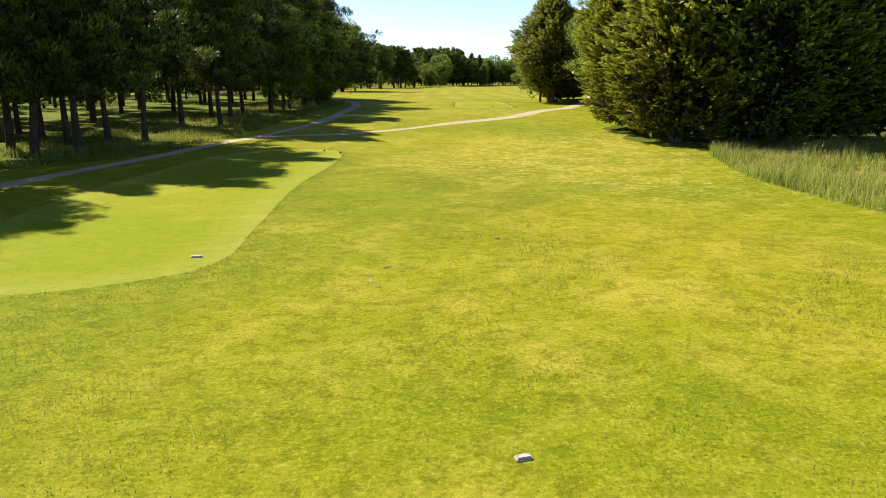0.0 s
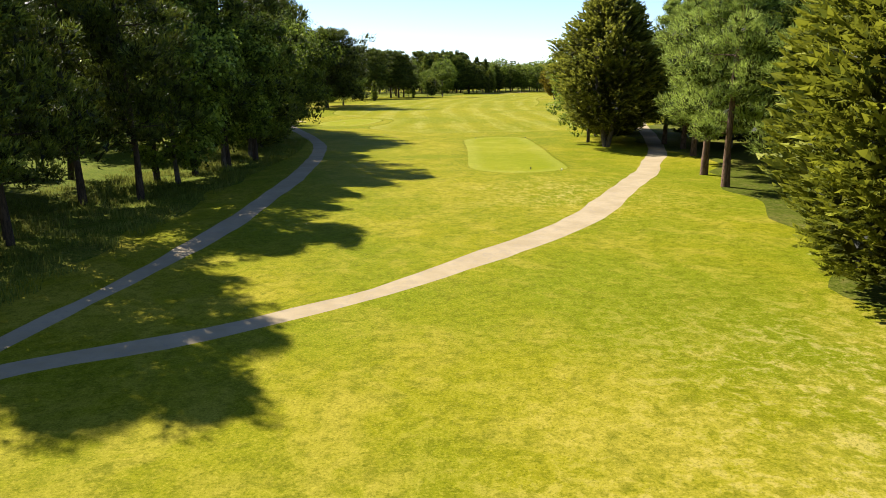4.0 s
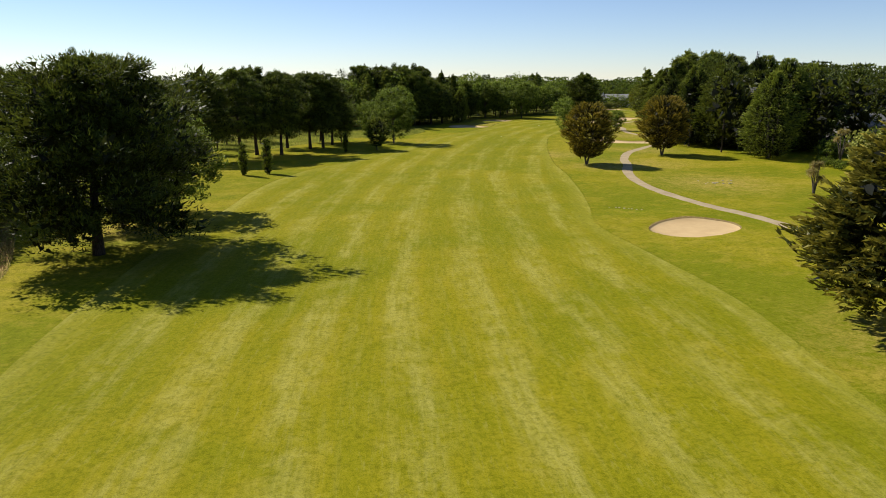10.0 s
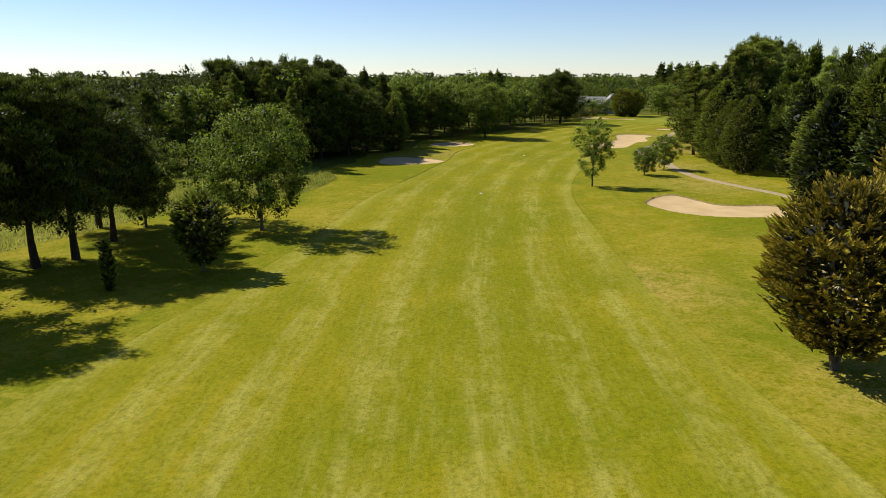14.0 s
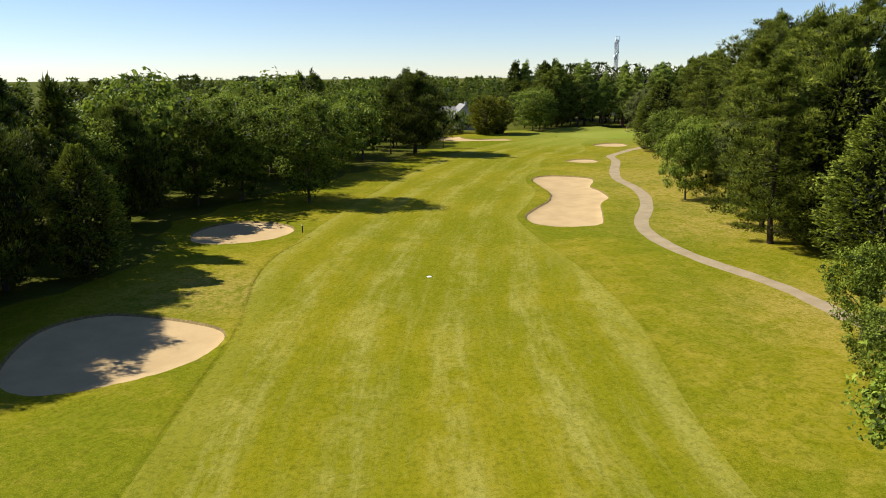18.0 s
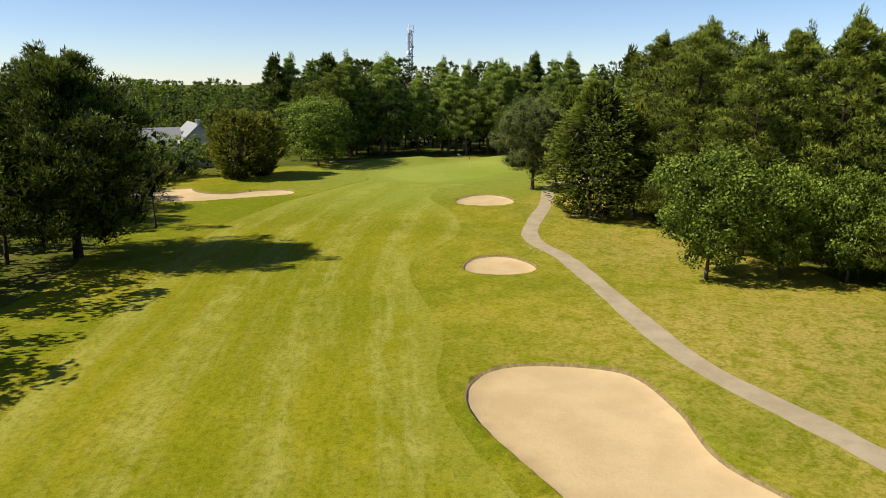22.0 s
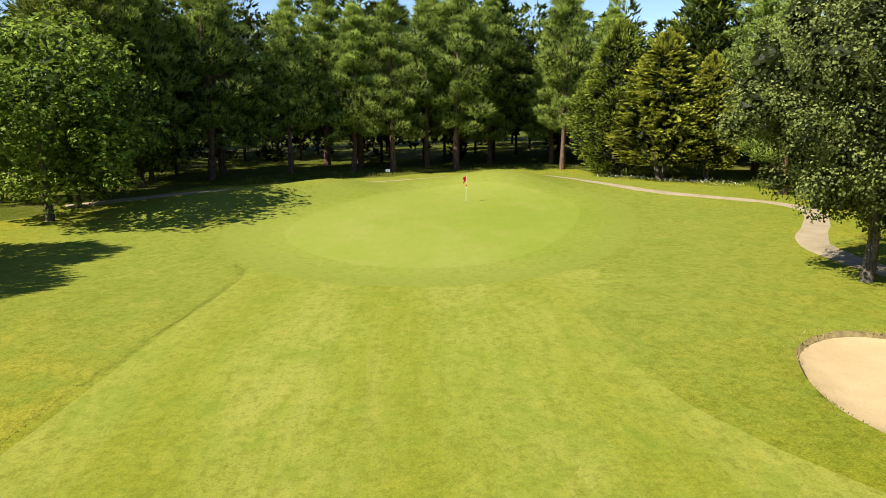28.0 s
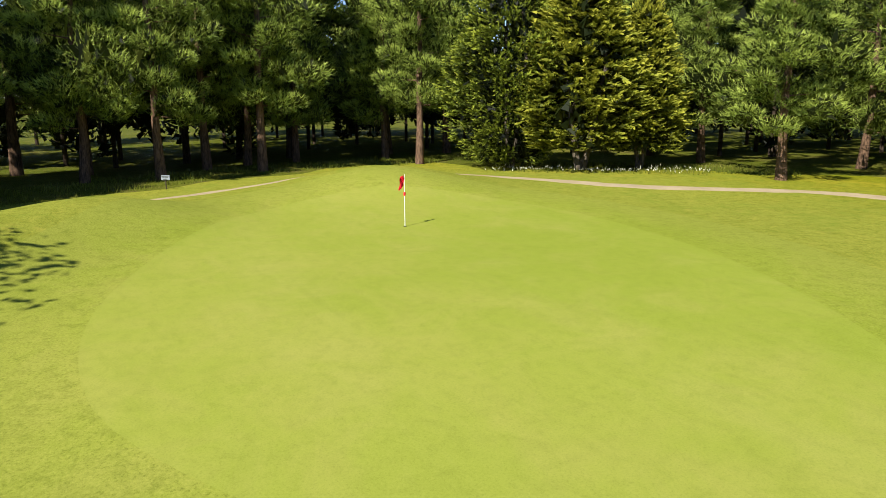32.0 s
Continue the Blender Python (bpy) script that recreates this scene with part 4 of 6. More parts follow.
def broad_meshes(seed, h, r, base, nblob, nl, ls, mat, bark=None, limbs=7, tall=1.0, trunk_r=0.013):
    """Broad-leaved trees: limbs that carry clumps of leaves, with gaps between the clumps."""
    rng = np.random.RandomState(seed)
    line = trunk_line(rng, h * 0.75, 0.04, 6)
    line[0, 2] = -0.3
    tr = h * trunk_r * (1 - 0.8 * np.clip(line[:, 2], 0, None) / (h * 0.78)) + 0.02
    tr[0] *= 1.3
    pieces = [tube(line, tr, 8)]
    cz, hz = (base + h) / 2, (h - base) / 2
    parts_ = []
    ph = rng.uniform(0, 6.283, 4)
    for i in range(nblob):
        f = (i + 0.5) / nblob
        zz = 1 - 2 * f
        az = i * 2.39996 + rng.normal(0, 0.35)
        rho = rng.uniform(0.62, 0.98) if i % 5 else rng.uniform(0.15, 0.5)
        rr = max(0, 1 - abs(zz) ** 2.3) ** 0.5 * (1.0 if zz > 0 else 0.95)
        rr *= 1 + 0.13 * math.sin(2 * az + ph[0] + 3 * zz) + 0.10 * math.sin(3 * az + ph[1] - 4 * zz)
        c = np.array([math.cos(az) * rr * r * rho, math.sin(az) * rr * r * rho, cz + zz * hz * min(1, rho + 0.10) * (1 + 0.06 * math.sin(az + ph[2]))])
        br = rng.uniform(0.17, 0.30) * r * (0.8 + 0.25 * (zz > 0)) * tall
        if i % max(1, nblob // limbs) == 0:
            foot = at_height(line, min(h * 0.62, max(base * 0.8, c[2] * 0.55)))
            mid = foot * 0.55 + c * 0.45 + np.array([0, 0, 0.05 * h])
            pieces.append(tube([foot, mid, c], [h * 0.006 + 0.015, h * 0.004 + 0.01, 0.012], 5))
        k = int(nl * rng.uniform(0.7, 1.3))
        kc = max(1, k // 18)
        q = unit(rng.normal(size=(k, 3)))
        q[:, 2] = q[:, 2] * 0.8
        rad = rng.uniform(0.45, 1.05, (k, 1)) ** 0.6
        rad[:kc] *= 0.3
        pos = c + q * rad * br
        nor = unit(q * 0.7 + np.array([0, 0, 0.35]) + rng.normal(0, 0.42, (k, 3)))
        size = ls * rng.uniform(0.6, 1.3, k)
        size[:kc] = br * rng.uniform(0.35, 0.5, kc)
        v, fc = leaves_at(pos, nor, size, rng)
        # tone paints top light on each clump and shade towards its core
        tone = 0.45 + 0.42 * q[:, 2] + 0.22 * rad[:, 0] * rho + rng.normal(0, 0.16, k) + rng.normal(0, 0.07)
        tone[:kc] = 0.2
        fc, nrm = rounded(v, fc, unit(q + 0.3 * unit(c - np.array([0, 0, cz])) + np.array([0, 0, 0.1])), 0.4)
        parts_.append((v, fc, np.repeat(np.clip(tone, 0, 1), 4), nrm))
    tv, tf = joined(pieces)
    V, F, T, N = gather(parts_)
    return mesh_from("trunk", tv, tf, bark or M_BARK2, smooth=True), mesh_from("crown", V, F, mat, {"tone": T}, normals=N)


KINDS = {}


def kind_of_tree(key, name, label, category, meshes, h):
    KINDS[key] = (name, label, category, meshes, h)


for s in range(4):
    kind_of_tree(("pine", s), "pine_tree", "tall dark green pine with a bare lower trunk", "tree",
                 pine_meshes(10 + s, 18, (4.8, 5.2, 4.4, 5.6)[s], (3.6, 3.0, 4.4, 3.4)[s], 62, 5, 96, 0.32, 0.26, 0.62, ("egg", "egg", "spire", "egg")[s]), 18)
    kind_of_tree(("midpine", s), "pine_tree", "dark green pine in the wood", "tree",
                 pine_meshes(30 + s, 18, (4.2, 4.8, 3.8, 5.0)[s], (4.5, 3.5, 5.5, 4.0)[s], 48, 4, 32, 0.6, 0.40, 0.7, ("spire", "egg", "spire", "egg")[s]), 18)
    # the last argument lifts needle tone, standing in for front light on these pines
    kind_of_tree(("greypine", s), "pine_tree", "grey-green pine with layered needle pads and a reddish trunk", "tree",
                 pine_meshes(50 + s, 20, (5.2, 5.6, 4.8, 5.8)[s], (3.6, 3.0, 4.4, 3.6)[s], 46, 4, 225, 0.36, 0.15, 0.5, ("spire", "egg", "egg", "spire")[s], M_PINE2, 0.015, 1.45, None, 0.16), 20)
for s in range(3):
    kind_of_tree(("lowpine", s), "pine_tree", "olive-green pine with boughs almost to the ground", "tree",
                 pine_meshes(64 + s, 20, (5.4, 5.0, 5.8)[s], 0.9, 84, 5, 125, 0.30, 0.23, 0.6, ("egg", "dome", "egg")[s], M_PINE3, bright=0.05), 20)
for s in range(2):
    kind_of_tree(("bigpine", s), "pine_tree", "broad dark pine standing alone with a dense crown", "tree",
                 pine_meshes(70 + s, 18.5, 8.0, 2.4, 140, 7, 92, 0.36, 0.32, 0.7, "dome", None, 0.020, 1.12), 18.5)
    kind_of_tree(("edgepine", s), "pine_tree", "dark pine with a rounded crown on a tall bare trunk", "tree",
                 pine_meshes(74 + s, 18.5, 6.4, 4.4, 78, 6, 92, 0.36, 0.32, 0.62, "dome", None, 0.019, 1.0), 18.5)
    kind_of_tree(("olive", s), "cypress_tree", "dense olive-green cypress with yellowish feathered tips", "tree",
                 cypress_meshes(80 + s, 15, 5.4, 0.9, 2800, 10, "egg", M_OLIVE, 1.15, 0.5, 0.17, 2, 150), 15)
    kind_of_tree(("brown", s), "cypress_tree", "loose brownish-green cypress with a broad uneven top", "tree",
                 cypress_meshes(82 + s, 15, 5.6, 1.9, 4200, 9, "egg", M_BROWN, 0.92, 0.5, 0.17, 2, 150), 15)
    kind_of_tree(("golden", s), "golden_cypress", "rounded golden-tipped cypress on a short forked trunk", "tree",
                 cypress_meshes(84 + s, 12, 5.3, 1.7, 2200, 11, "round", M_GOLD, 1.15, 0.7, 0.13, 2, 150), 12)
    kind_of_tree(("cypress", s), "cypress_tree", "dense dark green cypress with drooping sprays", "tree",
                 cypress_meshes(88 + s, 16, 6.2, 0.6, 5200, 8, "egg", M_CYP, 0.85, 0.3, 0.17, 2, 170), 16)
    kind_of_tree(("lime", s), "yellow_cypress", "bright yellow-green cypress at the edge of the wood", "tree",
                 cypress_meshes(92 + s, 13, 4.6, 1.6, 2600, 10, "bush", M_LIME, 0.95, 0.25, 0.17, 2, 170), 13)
    kind_of_tree(("midcypress", s), "cypress_tree", "cypress in the wood, coloured dark as if backlit", "tree",
                 cypress_meshes(96 + s, 16, 5.6, 1.2, 900, 8, "bush", M_SHADED_CYP, 1.8, 0.35, 0.2), 16)
for s in range(3):
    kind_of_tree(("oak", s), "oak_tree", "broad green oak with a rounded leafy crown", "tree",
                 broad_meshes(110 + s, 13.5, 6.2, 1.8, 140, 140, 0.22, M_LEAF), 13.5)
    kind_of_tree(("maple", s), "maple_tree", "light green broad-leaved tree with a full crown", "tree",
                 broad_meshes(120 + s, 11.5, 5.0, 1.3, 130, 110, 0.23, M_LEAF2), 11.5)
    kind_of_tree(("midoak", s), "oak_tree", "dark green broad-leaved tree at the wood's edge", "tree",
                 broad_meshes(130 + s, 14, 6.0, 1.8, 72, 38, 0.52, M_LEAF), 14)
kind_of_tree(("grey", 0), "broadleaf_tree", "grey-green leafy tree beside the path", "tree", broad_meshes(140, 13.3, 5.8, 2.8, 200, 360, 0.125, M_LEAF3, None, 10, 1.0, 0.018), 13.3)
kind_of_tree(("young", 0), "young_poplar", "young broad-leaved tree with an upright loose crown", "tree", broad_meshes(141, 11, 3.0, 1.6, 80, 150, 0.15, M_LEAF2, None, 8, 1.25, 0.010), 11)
kind_of_tree(("column", 0), "columnar_cypress", "small dark columnar cypress on the grass", "tree", cypress_meshes(142, 6, 0.85, 0.3, 420, 7, "column", M_CYP, 0.8, 1.2, 0.16, 1, 60), 6)
kind_of_tree(("darkbush", 0), "holly_tree", "small dark dense evergreen tree", "tree", cypress_meshes(143, 8, 3.0, 1.2, 700, 9, "round", M_CYP, 1.0, 0.5, 0.2, 1), 8)
kind_of_tree(("sapling", 0), "larch_sapling", "slender young conifer with thin drooping branches", "tree", pine_meshes(144, 7, 2.4, 1.6, 30, 3, 30, 0.30, 0.16, 0.4, "spire", None, 0.012, 0.7), 7)
for s in range(2):
    kind_of_tree(("shrub", s), "shrub", "rounded light green shrub", "shrub", broad_meshes(150 + s, 3.4, 2.4, 0.2, 40, 46, 0.24, M_SHRUB, None, 5), 3.4)
    kind_of_tree(("darkshrub", s), "shrub", "dark green evergreen shrub", "shrub", broad_meshes(154 + s, 4.5, 3.0, 0.2, 44, 44, 0.28, M_LEAF, None, 5), 4.5)
    kind_of_tree(("olivebush", s), "yew_tree", "broad olive-yellow evergreen with a dark base", "tree", cypress_meshes(158 + s, 11.3, 5.8, 0.2, 1700, 11, "round", M_OLIVE, 1.2, 0.6, 0.17, 3), 11.3)
    kind_of_tree(("layered", s), "cypress_tree", "large dark cypress with layered gold-brown tips on a short trunk", "tree", cypress_meshes(162 + s, 15.6, 8.2, 2.2, 2400, 12, "bush", M_BRONZE, 1.7, 0.42, 0.13, 3, 150), 15.6)

tree_rng = random.Random(11)
CELLS = {}
FIRST = {}


def tree(key, x, y, h=None, wide=1.0, turn=None, group="", label=""):
    name, base_label, category, (trunk, crown), h0 = KINDS[key]
    h = h or h0
    k = h / h0
    turn = tree_rng.uniform(0, 6.28) if turn is None else turn
    m = Matrix.Translation((x, y, ground_z(x, y) - 0.05)) @ Matrix.Rotation(turn, 4, 'Z') @ Matrix.Diagonal((k * wide, k * wide, k, 1))
    claim(x, y)
    if key not in FIRST:
        ob = new(name)
        for n, me in (("trunk", trunk), ("crown", crown)):
            p = new(n, me)
            p.parent = ob
        tagged(ob, label or base_label, category, group)
        ob.matrix_basis = m
        FIRST[key] = ob
        ob["unscaled"] = 1
        return ob
    src = FIRST[key]
    made = new(name)
    for c in src.children:
        p = new(c.name.split(".")[0], c.data)
        p.parent = made
    made.matrix_basis = m
    return tagged(made, label or base_label, category, group)


def pick(kinds):
    return tree_rng.choice(kinds)


PINES = [("pine", s) for s in range(4)]
MIDPINES = [("midpine", s) for s in range(4)]
GREYPINES = [("greypine", s) for s in range(4)]
LOWPINES = [("lowpine", s) for s in range(3)]
OAKS, MAPLES, MIDOAKS = [[(n, s) for s in range(3)] for n in ("oak", "maple", "midoak")]


def clear(x, y, gap):
    """Is there room for a tree? Looks only into the neighbouring cells of a coarse grid."""
    i, j = int(x // 12), int(y // 12)
    return all((x - a) ** 2 + (y - b) ** 2 > gap * gap for u in (i - 1, i, i + 1) for w in (j - 1, j, j + 1) for a, b in CELLS.get((u, w), ()))


def claim(x, y):
    CELLS.setdefault((int(x // 12), int(y // 12)), []).append((x, y))


def grove(outline, count, gap, kinds, lo, hi, group, wide=(0.85, 1.15), keep=None, tries=40):
    p = np.asarray(outline, float)
    x0, y0, x1, y1 = p[:, 0].min(), p[:, 1].min(), p[:, 0].max(), p[:, 1].max()
    n = 0
    for _ in range(count * tries):
        x, y = tree_rng.uniform(x0, x1), tree_rng.uniform(y0, y1)
        if not inside(p, [x], [y])[0] or not clear(x, y, gap) or (keep and not keep(x, y)):
            continue
        tree(pick(kinds), x, y, tree_rng.uniform(lo, hi), tree_rng.uniform(*wide), group=group)
        n += 1
        if n >= count:
            break


def forest(name, label, outline, count, gap, lo, hi, leaves, size, mat, pointed=0.6, keep=None, trunks=False, seed=1):
    """Woods too deep to count, as one mesh: a crown of big leaf clumps for every tree."""
    rng = np.random.RandomState(seed)
    p = np.asarray(outline, float)
    spots = []
    for _ in range(count * 30):
        x, y = rng.uniform(p[:, 0].min(), p[:, 0].max()), rng.uniform(p[:, 1].min(), p[:, 1].max())
        if not inside(p, [x], [y])[0] or not clear(x, y, gap) or (keep and not keep(x, y)):
            continue
        spots.append((x, y, rng.uniform(lo, hi)))
        claim(x, y)
        if len(spots) >= count:
            break
    V, T, N = [], [], []
    tubes = []
    for x, y, h in spots:
        k = leaves
        nc = max(8, leaves // 14)
        cf, caz = ((np.arange(nc) + rng.uniform(0, 1, nc)) / nc) ** 0.85, np.arange(nc) * 2.39996 + rng.normal(0, 0.4, nc)
        own = rng.randint(0, nc, k)
        rel = rng.normal(0, 1, k)
        f = np.clip(cf[own] + rel * 0.045, 0, 1 - 0.10 * (1 - pointed))
        az = caz[own] + rng.normal(0, 0.32, k)
        r = h * rng.uniform(0.23, 0.31) * (pointed * (1 - f) ** 0.8 * np.minimum(1, 0.6 + 2 * f) + (1 - pointed) * np.maximum(0.02, 1 - f ** 2.4) ** 0.6 * np.minimum(1, 0.65 + f))
        r = r * rng.uniform(0.78, 1.15, nc)[own] * rng.uniform(0.6, 1.0, k) ** 0.5
        base = h * 0.12
        pos = np.stack([x + r * np.cos(az), y + r * np.sin(az), ground_z(x, y) + base + (h - base) * f], 1)
        way = unit(np.stack([np.cos(az), np.sin(az), np.full(k, 0.7)], 1) + rng.normal(0, 0.45, (k, 3)))
        v, _ = blades_at(pos, way, size * rng.uniform(0.7, 1.3, k), size * 0.5 * rng.uniform(0.7, 1.3, k), rng)
        out = unit(np.stack([np.cos(az), np.sin(az), 0.25 + 0.55 * np.clip(rel, -1.6, 1.6)], 1))
        fc, nrm = rounded(v, np.arange(3 * k).reshape(-1, 3), out, 0.35)
        V.append(v[fc.ravel()])
        N.append(nrm)
        # higher leaves of tree and clump are painted lighter, as if lit from above
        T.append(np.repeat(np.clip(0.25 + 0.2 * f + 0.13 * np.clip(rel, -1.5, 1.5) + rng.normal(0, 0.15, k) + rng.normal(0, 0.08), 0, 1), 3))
        kc = max(10, k // 7)                 # boughs within, painted near-black for the shade inside the crown
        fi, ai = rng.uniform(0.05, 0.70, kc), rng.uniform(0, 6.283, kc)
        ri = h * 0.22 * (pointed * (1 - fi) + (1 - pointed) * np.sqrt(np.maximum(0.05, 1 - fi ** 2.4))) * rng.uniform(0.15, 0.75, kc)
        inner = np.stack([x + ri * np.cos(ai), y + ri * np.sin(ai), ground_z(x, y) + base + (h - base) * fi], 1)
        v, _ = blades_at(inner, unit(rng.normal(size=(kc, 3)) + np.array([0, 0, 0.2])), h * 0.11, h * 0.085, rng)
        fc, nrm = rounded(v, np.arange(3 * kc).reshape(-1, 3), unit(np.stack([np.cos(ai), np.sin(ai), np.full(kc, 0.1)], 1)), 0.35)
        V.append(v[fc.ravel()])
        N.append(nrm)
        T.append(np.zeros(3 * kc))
        if trunks:
            tubes.append(tube([(x, y, ground_z(x, y) - 0.2), (x, y, h * 0.5)], [0.2, 0.12], 5))
    V = np.concatenate(V)
    ob = new(name, mesh_from(name, V, np.arange(len(V)).reshape(-1, 3), mat, {"tone": np.concatenate(T)}, normals=np.concatenate(N)))
    tagged(ob, label, "woods", kind="stuff")
    if tubes:
        tv, tf = joined(tubes)
        t = new("trunks", mesh_from("trunks", tv, tf, M_BARK, smooth=True))
        t.parent = ob
        tagged(t, kind="stuff")
    return ob


# the wood beside the first tee
for x, y in [(-24.7, -13.1), (-26.8, -5.9), (-21.6, -11.5), (-22.3, -5.9), (-19.9, -5.8), (-21.6, 6.2), (-18.2, 5.8), (-21.5, 13.9), (-20.0, 19.5), (-17.5, 21.2), (-19.2, 28.0), (-17.6, 30.8), (-19.2, 35.6), (-16.5, 35.3), (-15.6, 39.8), (-23.4, -9.2), (-24.2, -17.5), (-18.6, 10.2), (-25.5, -22.0), (-22.6, -14.5), (-25.0, -27.0), (-26.2, -31.0), (-24.6, -24.0), (-27.0, -36.0)]:
    tree(pick(PINES), x, y, tree_rng.uniform(15.5, 17.5) if y > 12 else tree_rng.uniform(16, 17.5), tree_rng.uniform(0.85, 1.0), group="pines of the wood by the first tee")
for x, y, h in [(-16.8, 42.6, 12.5), (-21.0, 63.0, 13), (-16.8, 35.0, 12), (-17.4, 27.0, 11)]:
    tree(pick(MAPLES[:1] + OAKS), x, y, h, 0.95, group="broad-leaved trees by the first path")
tree(("olive", 0), -17.8, 48.4, 12.5, 0.62, label="olive-green cypress among the trees by the path")
for x, y, h in [(-18.2, 51.5, 13.5), (-19.2, 57.5, 14.0)]:
    tree(("cypress", int(y) % 2), x, y, h, 0.72, group="dark evergreens by the first path")
tree(("bigpine", 1), -20.0, 67.0, 17.0, 0.66, label="dark pine beside the path")
tree(("oak", 2), -17.5, 60.5, 13.5, 0.9, group="broad-leaved trees by the first path")
tree(("bigpine", 0), -24.5, 75.0, 17.0, 0.66, label="dark pine beside the path")
tree(("oak", 0), -26.5, 81.0, 11.0, 0.9, group="broad-leaved trees by the first path")
tree(("oak", 1), -23.0, 70.5, 11, 0.8)
tree(("pine", 2), -28.5, 84.0, 16.0)
tree(("maple", 0), -30.0, 92.0, 10.5)
grove([(-24, -62), (-27, -20), (-23, 5), (-22, 40), (-24, 66), (-44, 84), (-46, -62)], 38, 4.4, PINES[:2] + MIDPINES, 14, 18.5, "pines of the wood by the first tee")
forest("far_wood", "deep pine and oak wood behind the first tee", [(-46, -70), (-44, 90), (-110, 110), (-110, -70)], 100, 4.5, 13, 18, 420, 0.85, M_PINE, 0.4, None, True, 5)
# right of the first tee
for x, y, h, k in [(15.8, 2.6, 14.0, 0), (16.3, -6.0, 14.0, 1), (19.5, 10.0, 14.5, 1)]:
    tree(("olive", k), x, y, h, 0.98, group="olive cypresses right of the tee")
for i in range(9):
    tree(("midcypress", i % 2) if i > 2 else ("cypress", i % 2), 21.0 + i * 3.7, -7.4 - 0.3 * i + 1.6 * (i % 3), 16 + i % 3, 0.9, group="row of dark cypresses")
for x, y, h in [(18.8, 31.0, 16), (18.0, 25.0, 15.5), (21.0, 37.0, 16.5), (23.3, 55.1, 15), (23.4, 49.5, 15.5), (21.5, 20.5, 16), (22.0, 42.5, 15.5)]:
    tree(pick(GREYPINES), x, y, h, 0.9, group="pines where the path bends")
tree(("brown", 0), 16.4, 51.4, 15.8, 0.95, label="brownish-green cypress beside the second tee")
tree(("maple", 1), 15.8, 57.4, 12.0, 0.9, label="leafy light green tree beside the second tee")
tree(("olive", 1), 18.6, 60.5, 14.5, 0.8)
tree(("maple", 2), 18.5, 66.5, 10.5, 1.0)
tree(("cypress", 1), 22.5, 70.0, 15.0, 0.8)
tree(("olive", 0), 21.5, 73.5, 13.5, 1.0)
tree(("maple", 0), 25.0, 80.0, 10.0, 0.9)
grove([(25, 14), (26, 60), (29, 84), (48, 92), (50, 12)], 34, 4.6, MIDPINES + [("midcypress", 0)], 14, 17.5, "trees of the wood right of the tee", keep=lambda x, y: off_line(PATH_LINES["path_1"][0], [x], [y], False)[0][0] > 2.5)
# single trees along the fairway
tree(("bigpine", 0), -28.2, 156.5, 18.8, 1.16)
tree(("maple", 0), -27.0, 177.5, 12.5, 1.12, label="light green leafy tree beside a dark pine")
tree(("maple", 0), -30.5, 169.0, 10.5, 1.05, label="light green leafy tree behind a dark pine")
tree(("layered", 0), 34.6, 131.0, 15.6, 1.0)
for x, y, h in [(60.0, 153.0, 21.5), (66.0, 150.0, 22.0), (67.0, 160.0, 20.0)]:
    tree(pick(LOWPINES), x, y, h, 0.95, group="pines beyond the path")
tree(("layered", 1), 52.9, 140.1, 15.4, 0.8, label="dark cypress with gold-brown tips beside the path")
tree(("golden", 0), 38.2, 225.3, 12.0, 0.98, group="golden cypresses by the path")
tree(("golden", 1), 59.4, 241.4, 12.7, 1.0, group="golden cypresses by the path")
for x, y, h in [(-25.6, 211.8, 5.6), (-22.0, 214.2, 6.3), (-10.7, 250.0, 4.6)]:
    tree(("column", 0), x, y, h, group="columnar cypresses on the fairway's edge")
tree(("darkbush", 0), -3.8, 255.0, 7.6)
tree(("oak", 0), 0.1, 272.4, 14.2, 0.92)
tree(("midoak", 1), -6.0, 280.0, 11.0, 0.8)
for x, y, h in [(-31.8, 238.4, 18.4), (-29.8, 246.3, 18.8), (-24.5, 246.5, 18.0), (-19.7, 259.3, 17.7), (-16.9, 261.7, 17.6), (-37.5, 233.0, 17.5)]:
    tree(("edgepine", int(x) % 2), x, y, h, 0.95, group="pines on the fairway's edge", label="dense dark pine on a bare short trunk")
for x, y, h, k in [(-15.4, 269.4, 15.5, 0), (-19.0, 277.0, 16.5, 1), (-25.5, 262.0, 17.5, 0)]:
    tree(("edgepine", k), x, y, h, 0.95, group="pines on the fairway's edge", label="dense dark pine on a bare short trunk")
tree(("maple", 1), -13.6, 276.5, 11.0, 0.95, label="leafy green tree behind the pines of the fairway's edge")
tree(("young", 0), 50.6, 297.4, 11.1, 1.0)
tree(("maple", 0), 64.7, 308.0, 5.2, 1.05, label="small bushy broad-leaved tree beside the path")
tree(("maple", 1), 71.6, 314.2, 6.8, 0.9, label="small bushy broad-leaved tree beside the path")
tree(("cypress", 0), 79.8, 234.4, 18.0, 0.85)
# left of the second half
for x, y, h in [(1.7, 325.4, 15.6), (7.4, 343.4, 18.6), (13.4, 347.4, 15.8), (-3.0, 334.0, 19.5), (9.6, 354.0, 20.5), (18.0, 354.5, 14.0), (3.0, 347.0, 20.6), (-8.0, 328.0, 18.0), (-4.0, 343.0, 20.3), (2.5, 354.0, 20.3), (-10.0, 338.0, 20.5)]:
    tree(("lowpine", 0) if y < 335 else ("bigpine", int(x) % 2), x, y, h, 0.78, group="pines behind the shaded bunkers")
tree(("cypress", 0), 24.5, 356.0, 12.0, 0.75)
tree(("bigpine", 1), 29.0, 379.5, 14.5, 0.74, label="dense dark evergreen behind a shaded bunker")
